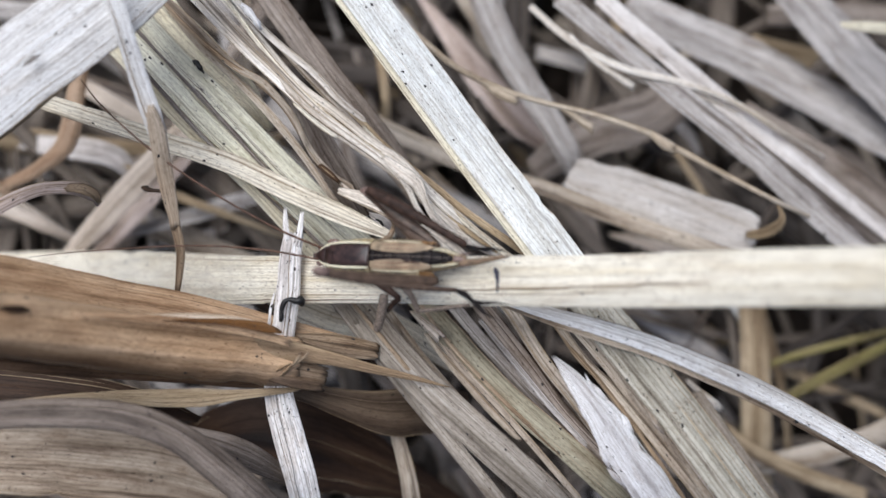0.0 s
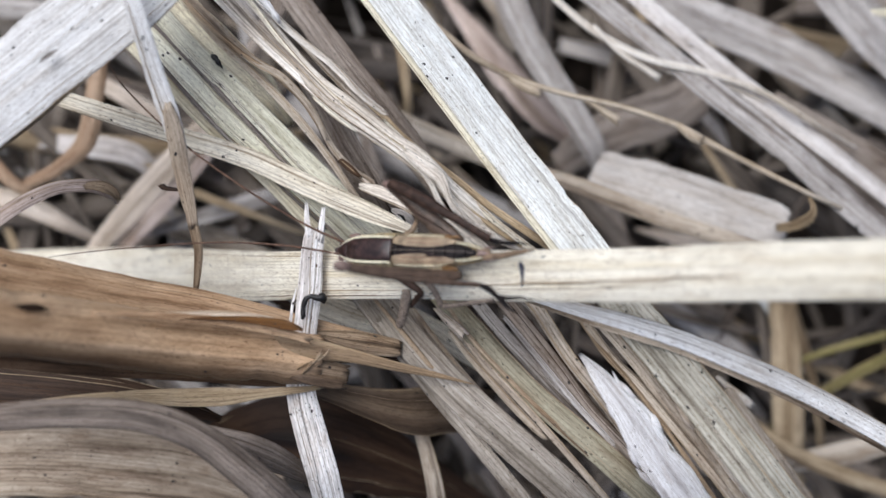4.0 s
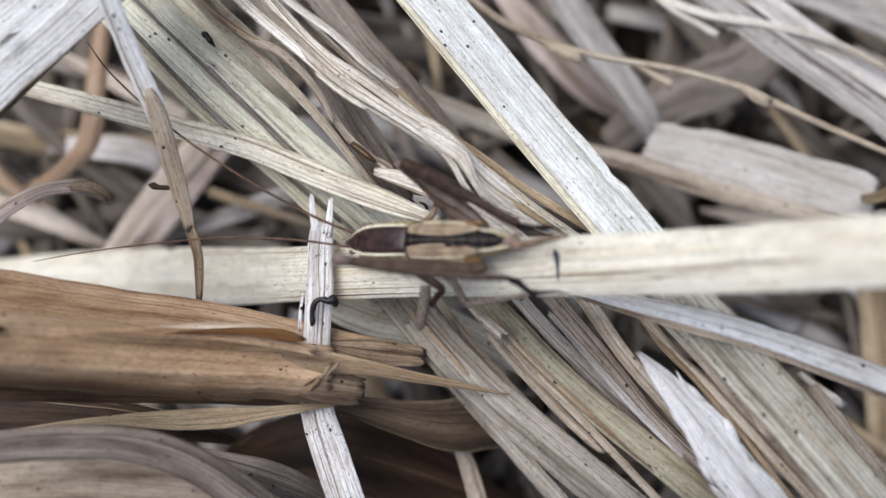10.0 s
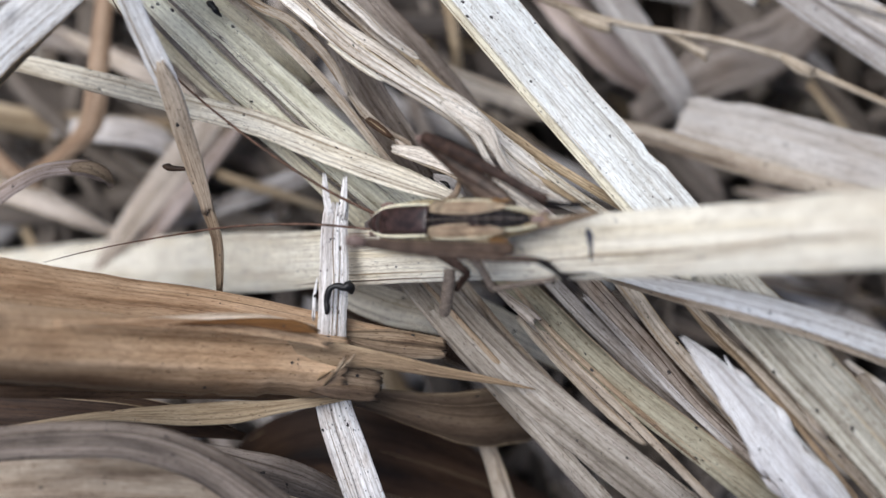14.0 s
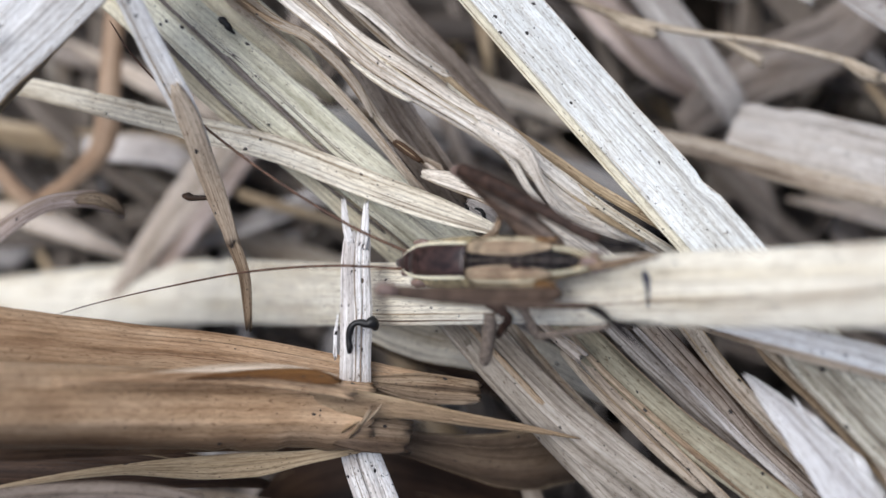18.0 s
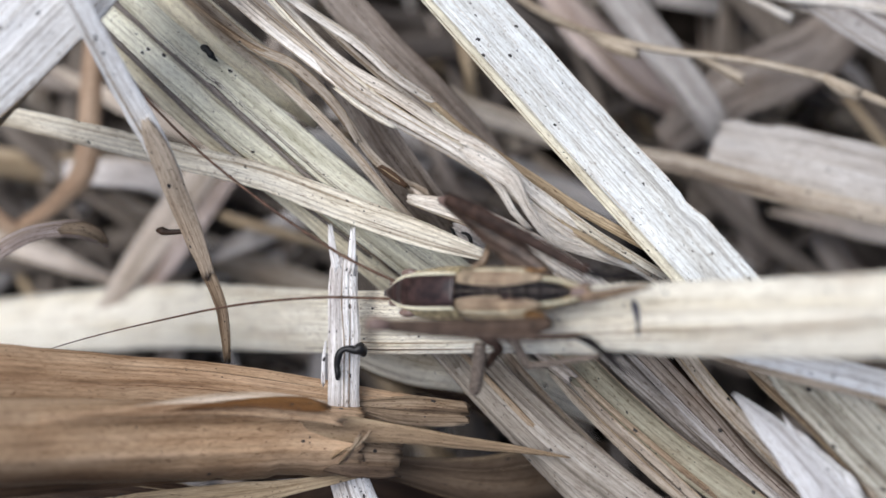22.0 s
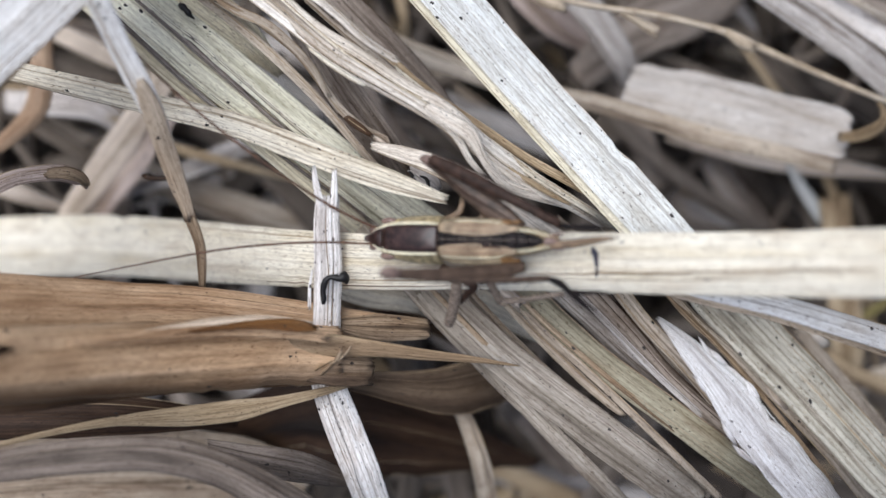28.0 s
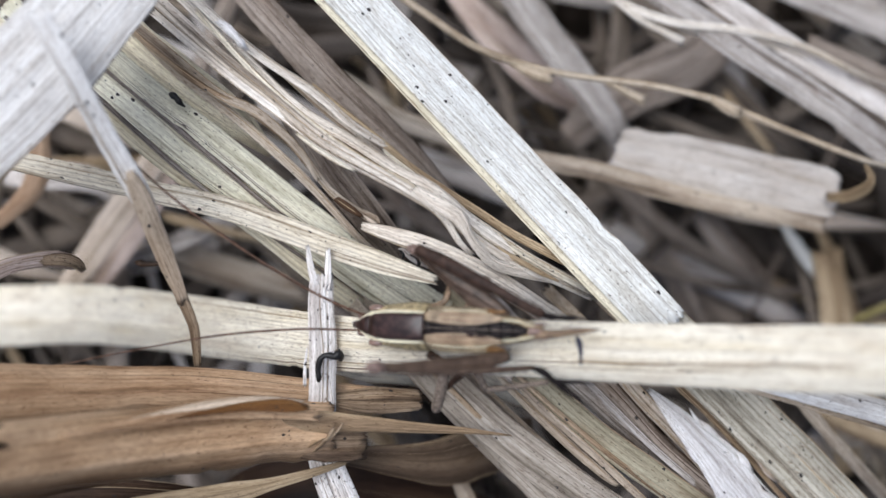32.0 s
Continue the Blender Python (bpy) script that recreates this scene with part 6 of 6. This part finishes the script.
    t = tube("hind_tibia", [(-0.75, 4.47, 2.70, 0.65), (0.42, 3.92, 2.65, 0.81), (1.81, 3.16, 2.55, 0.78), (3.58, 2.17, 2.25, 0.60), (4.82, 1.40, 1.85, 0.52), (5.66, 0.93, 1.45, 0.52)], CHITIN_BROWN, c, "dark brown spined hind tibia", 10, 0.25, 0.7)
    for i in range(12):
        u = i / 11
        tube("spine", [(1.40 + 3.98 * u, 3.48 - 2.23 * u, 2.35 - u, 0.08), (1.71 + 3.98 * u, 3.67 - 2.26 * u, 2.4 - u, 0.02)], CHITIN_BROWN, t, "", 5)
    tube("tarsus", [(5.44, 0.93, 1, 0.3), (5.90, 0.83, 0.8, 0.38), (6.27, 0.80, 0.75, 0.26), (6.81, 0.80, 0.7, 0.36), (7.29, 0.80, 0.7, 0.18), (8.12, 0.67, 0.7, 0.05)], CHITIN_BLACK, c, "dark hind foot")
    near = tube("hind_femur", [(3.75, -1.45, 1.0, 0.6), (2.75, -1.80, 2.6, 0.95), (1.6, -1.98, 4.4, 0.90), (0.5, -2.02, 6.2, 0.64), (-0.45, -2.03, 7.75, 0.46)], CHITIN_BAR, c, "brown hind femur with its knee raised above the back", 12, 0.25, 0.8)
    tube("knee", [(-0.95, -2.06, 8.15, 0.3), (-0.68, -2.05, 7.95, 0.74), (-0.30, -2.03, 7.5, 0.60)], CHITIN_PINK, near, "pinkish grey knee")
    t = tube("hind_tibia", [(-0.60, -2.14, 7.75, 0.42), (0.80, -2.22, 6.05, 0.46), (2.20, -2.24, 4.35, 0.44), (3.70, -2.18, 2.55, 0.38), (5.07, -2.04, 0.9, 0.32)], CHITIN_BAR, c, "grey-brown spined hind tibia", 10, 0.25, 0.8)
    for i in range(9):
        u = i / 8
        tube("spine", [(0.9 + 3.8 * u, -2.40 + 0.19 * u, 5.95 - 4.55 * u, 0.07), (1.2 + 3.8 * u, -2.60 + 0.19 * u, 6.0 - 4.55 * u, 0.02)], CHITIN_BROWN, t, "", 5)
    tube("tarsus", [(5.05, -2.07, 0.85, 0.3), (5.53, -2.26, 0.7, 0.42), (5.91, -2.62, 0.5, 0.3), (6.29, -2.98, 0.3, 0.36), (6.70, -3.41, 0.1, 0.22), (7.29, -3.73, 0, 0.06)], CHITIN_BLACK, c, "dark hind foot")
    tube("claw", [(6.15, -2.71, 0.5, 0.2), (6.66, -2.78, 0.4, 0.24), (7.41, -2.71, 0.3, 0.14), (8.24, -2.81, 0.2, 0.05)], CHITIN_BLACK, c, "dark claw")
    # middle and front legs
    tube("middle_femur", [(1.27, -1.79, 0.8, 0.45), (1.99, -2.42, 0.8, 0.44), (2.21, -2.98, 0.5, 0.42), (2.34, -3.46, 0.2, 0.4)], CHITIN_GREY, c)
    tube("middle_tibia", [(2.26, -3.44, 0.2, 0.42), (2.71, -3.44, 0.15, 0.36), (3.91, -3.19, 0, 0.32), (5.57, -2.87, -0.2, 0.28)], CHITIN_GREY, c, "slim speckled middle tibia")
    tube("front_femur", [(-0.69, -1.55, 0.7, 0.5), (0.32, -2.11, 0.8, 0.5), (1.05, -2.66, 0.5, 0.42), (0.66, -2.98, 0.2, 0.4), (0.07, -3.54, -0.2, 0.3)], CHITIN_BROWN, c)
    tube("front_tibia", [(0.14, -2.50, 0.7, 0.55), (0.04, -3.22, 0.5, 0.64), (-0.20, -4.02, 0.2, 0.62), (-0.47, -4.74, -0.1, 0.58), (-0.56, -4.98, -0.2, 0.35)], CHITIN_GREY, c, "speckled grey front tibia")
    tube("front_femur", [(-0.69, 1.08, 0.7, 0.45), (0.05, 1.40, 0.9, 0.4), (0.32, 1.88, 0.8, 0.34), (0.26, 2.68, 0.5, 0.24), (0.38, 3.67, 0.6, 0.24)], CHITIN_OVI, c)
    ellipsoid("foot_joint", (0.46, 3.80, 0.9), (0.28, 0.24, 0.2), CHITIN_GREY, c, "round speckled foot joint")
    tube("middle_tibia", [(1.23, 1.08, 0.7, 0.3), (1.65, 1.88, 0.6, 0.24), (2.18, 2.68, 0.7, 0.26)], CHITIN_OVI, c)
    ellipsoid("foot_joint", (2.38, 2.84, 0.9), (0.28, 0.24, 0.2), CHITIN_GREY, c, "round speckled foot joint")
    # antennae turn on the head
    a = tube("antenna", [(0, 0, 0, 0.22), (-0.5, 0.12, 0.05, 0.18), (-3.0, 1.4, 0.4, 0.165), (-6.6, 3.9, 0.4, 0.15), (-10.5, 7.2, 0.2, 0.135), (-13.8, 10.8, 0, 0.11), (-15.4, 13.2, -0.2, 0.06)], ANTENNA, c, "hair-thin brown antenna", 7)
    b = tube("antenna", [(0, 0, 0, 0.20), (-0.5, 0.06, 0.05, 0.15), (-3.8, 0.30, 0.3, 0.15), (-8.0, 0.15, 0.1, 0.13), (-12.8, -0.5, -0.6, 0.09), (-16.5, -1.1, -1.4, 0.07), (-19.5, -1.7, -2.2, 0.04)], ANTENNA, c, "hair-thin brown antenna", 7)
    return c, a, b


insect, antenna_upper, antenna_lower = cricket()
for ob in insect.children_recursive:
    for vert in ob.data.vertices:
        vert.co.x *= 1.13


# ---- what moves ----
def sway(hub, rows):
    """Poses of a slow sway: rows of seconds, shift across the ground in millimetres, turn and tilt in degrees about the hub."""
    there = Matrix.Translation([v * MM for v in hub])
    return [(row[0], Matrix.Translation((row[1] * MM, row[2] * MM, 0)) @ there @ pose(0, 0, 0, 0, row[4] if len(row) > 4 else 0, row[3]) @ there.inverted()) for row in rows]


def drift(things, hub, rows):
    for ob in things:
        rest = ob.matrix_basis.copy()
        walk(ob, [(t, m @ rest) for t, m in sway(hub, rows)])


def motions():
    perch = [(0, 0.08, -0.08, 1.38, -0.56), (2, 0.02, -0.05, 1.34, -0.67), (3.5, 0.06, -0.04, 1.16, -0.85), (5.5, 0.21, -0.01, 0.52, -1.01), (7, 0.07, 0.02, 0.3, -1.03), (8, 0.12, -0.01, 0.15, -0.67), (9, 0, 0, 0, 0), (10, 0.04, 0.02, -0.04, -1.6), (11, 0.08, 0.03, 0, -2.63), (12, 0.11, 0.02, 0.03, -3.33), (13, 0.11, 0.01, 0.03, -3.77), (15.5, 0.17, 0.1, 0.04, -4.2), (16.5, 0.3, 0.07, -0.1, -4.04), (17.5, 0.25, -0.04, -0.17, -4.03), (18.5, 0.24, -0.17, -0.21, -3.98), (19.5, 0.26, -0.12, -0.19, -3.95), (20.5, 0.25, -0.11, -0.32, -3.89), (21.5, 0.24, -0.21, -0.44, -3.66), (22.5, 0.25, -0.35, -0.51, -3.24), (23.5, 0.43, -0.31, -0.48, -2.23), (24.5, 0.57, -0.35, -0.54, -0.81), (25.5, 0.63, -0.4, -0.7, 0.27), (27.5, 0.71, -0.58, -0.93, 1.48), (28.5, 0.67, -0.58, -1.02, 1.72), (29.5, 0.63, -0.59, -1.2, 1.72), (30.5, 0.58, -0.75, -1.55, 1.58), (32, 0.49, -0.83, -1.99, 1.47)]
    drift(MOVERS["perch"], (0.67, -1.32, 7), perch)
    seat = pose(-0.35 * MM, 0.10 * MM, 6.7 * MM, 0, -29, 0) @ pose(0, 0, 0, -7)
    walk(insect, [(t, m @ seat) for t, m in sway((0.67, -1.32, 7), perch)])
    drift(MOVERS["wide"], (10, 3, 2), [(0, 0.05, 0.08, 0), (2, 0.05, 0.09, 0), (3.5, 0.06, 0.09, -0.01), (5.5, 0.06, 0.09, -0.05), (7, 0.02, 0.05, -0.03), (8, 0.02, 0, -0.13), (9, 0, 0, 0), (10, 0.01, -0.05, 0.03), (11, 0.01, -0.03, 0.09), (12, 0.04, -0.1, 0.12), (13, 0.06, -0.16, 0.16), (15.5, 0.04, -0.45, -0.04), (16.5, -0.06, -0.52, -0.21), (17.5, -0.07, -0.59, -0.14), (18.5, -0.02, -0.59, -0.17), (19.5, -0.05, -0.56, -0.16), (20.5, -0.11, -0.55, -0.22), (21.5, -0.11, -0.56, -0.42), (22.5, -0.09, -0.55, -0.4), (23.5, -0.08, -0.49, -0.48), (24.5, -0.15, -0.44, -0.43), (25.5, -0.15, -0.48, -0.2), (27.5, -0.06, -0.46, 0.4), (28.5, -0.05, -0.45, 0.48), (29.5, -0.08, -0.45, 0.55), (30.5, -0.08, -0.52, 0.6), (32, -0.11, -0.54, 0.7)])
    drift(MOVERS["low"], (7, -8, 2), [(0, -0.07, -0.01, -0.03), (2, -0.07, -0.08, -0.04), (3.5, -0.05, -0.07, -0.17), (5.5, -0.16, -0.13, -0.44), (7, -0.1, -0.11, -0.42), (8, -0.08, -0.06, -0.3), (9, 0, 0, 0), (10, 0.09, 0.02, -0.06), (11, 0.16, 0.06, 0.03), (12, 0.23, 0.11, 0.09), (13, 0.33, 0.19, 0.2), (15.5, 0.38, 0.14, 0.46), (16.5, 0.31, 0.15, 0.34), (17.5, 0.38, 0.31, 0.51), (18.5, 0.4, 0.37, 0.63), (19.5, 0.41, 0.36, 0.6), (20.5, 0.4, 0.32, 0.6), (21.5, 0.39, 0.39, 0.56), (22.5, 0.45, 0.44, 0.64), (23.5, 0.36, 0.33, 0.38), (24.5, 0.34, 0.23, -0.07), (25.5, 0.37, 0.17, -0.25), (27.5, 0.56, 0.27, -0.47), (28.5, 0.6, 0.27, -0.47), (29.5, 0.61, 0.28, -0.42), (30.5, 0.63, 0.38, -0.39), (32, 0.63, 0.43, -0.38)])
    drift(MOVERS["split"], (-7.6, -3, 3), [(0, 0.04, 0.01, -0.04), (2, 0.03, -0.01, -0.08), (3.5, 0.06, 0.03, -0.16), (5.5, 0.12, -0.03, -0.38), (7, 0.08, -0.02, -0.4), (8, 0.07, 0, -0.26), (9, 0, 0, 0), (10, -0.01, 0.03, 0.14), (11, 0.05, 0.05, 0.4), (12, 0.02, 0, 0.56), (13, 0.02, -0.07, 0.61), (15.5, -0.13, 0.1, 0.04), (16.5, -0.12, 0.07, 0.07), (17.5, -0.21, 0.11, 0.35), (18.5, -0.34, 0.28, 0.8), (19.5, -0.25, 0.27, 0.64), (20.5, -0.24, 0.24, 0.36), (21.5, -0.28, 0.22, 0.27), (22.5, -0.4, 0.36, 0.17), (23.5, -0.52, 0.37, 0.31), (24.5, -0.49, 0.41, 0.42), (25.5, -0.48, 0.47, 0.41), (27.5, 0.03, 0.54, -0.21), (28.5, 0.19, 0.63, -0.43), (29.5, 0.25, 0.67, -0.59), (30.5, 0.28, 0.73, -0.71), (32, 0.27, 0.82, -0.79)])
    drift(MOVERS["sheath"], (-12, -6, 5), [(0, 0.33, 0.09, -0.24), (2, 0.27, 0.08, -0.36), (3.5, 0.29, 0.11, -0.25), (5.5, 0.16, 0.05, 0.12), (7, 0.04, 0.05, 0.24), (8, 0.1, 0.01, 0.23), (9, 0, 0, 0), (10, -0.04, -0.04, -0.02), (11, -0.04, -0.07, -0.03), (12, -0.07, -0.12, -0.06), (13, -0.07, -0.16, -0.1), (15.5, -0.25, -0.24, -0.36), (16.5, -0.17, -0.34, -0.3), (17.5, -0.27, -0.38, -0.15), (18.5, -0.34, -0.26, 0.01), (19.5, -0.23, -0.24, 0.04), (20.5, -0.27, -0.28, 0.06), (21.5, -0.28, -0.3, 0.26), (22.5, -0.45, -0.2, 0.51), (23.5, -0.4, -0.19, 0.21), (24.5, -0.23, -0.11, -0.15), (25.5, -0.19, -0.02, -0.27), (27.5, -0.2, 0.15, -0.23), (28.5, -0.21, 0.28, -0.14), (29.5, -0.2, 0.31, -0.05), (30.5, -0.28, 0.32, 0.11), (32, -0.3, 0.47, 0.37)])
    drift(MOVERS["hang"], (-17, 4, 3.6), [(0, 0.15, 0.35, -0.44), (2, 0.2, 0.3, -0.52), (3.5, 0.16, 0.27, -0.7), (5.5, -0.27, 0, -1.03), (7, -0.02, 0.03, -1.01), (8, -0.09, 0, -0.72), (9, 0, 0, 0), (10, 0.24, 0.03, -0.22), (11, 0.33, 0, -0.19), (12, 0.46, -0.04, 0.1), (13, 0.7, -0.05, 0.49), (15.5, 1.15, -0.01, 1.12), (16.5, 1.27, 0.07, 1.23), (17.5, 1.29, 0.1, 1.56), (18.5, 1.47, 0.21, 1.8), (19.5, 1.48, 0.27, 1.95), (20.5, 0.91, 0.14, 2.37), (21.5, 0.8, 0.02, 2.63), (22.5, 0.72, -0.12, 2.51), (23.5, 0.68, -0.07, 1.98), (24.5, 0.62, -0.04, 1.36), (25.5, 0.77, -0.12, 0.94), (27.5, 0.56, 0.03, 0.74), (28.5, 0.38, 0.06, 0.74), (29.5, 0.39, 0.07, 0.84), (30.5, 0.36, 0.11, 0.98), (32, 0.4, 0.2, 1.2)])
    root_u, root_l = pose(-4.4 * MM, 0.55 * MM, 1.35 * MM), pose(-4.5 * MM, -0.35 * MM, 1.35 * MM)
    walk(antenna_upper, [(t, root_u @ pose(0, 0, 0, 0, p, r)) for t, r, p in ((0, 9, 30), (6, 6, 30), (9, 8, 30), (13, 2, 30), (19, 4, 30), (23, 0, 30), (28, 0, 30), (32, 2, 30))])
    walk(antenna_lower, [(t, root_l @ pose(0, 0, 0, 0, p, r)) for t, r, p in ((0, -1, 24), (6, 0, 24), (9, 0, 24), (13, 2, 24), (19, 5, 24), (23, 5.5, 24), (28, 5, 24), (32, 5, 24))])


motions()
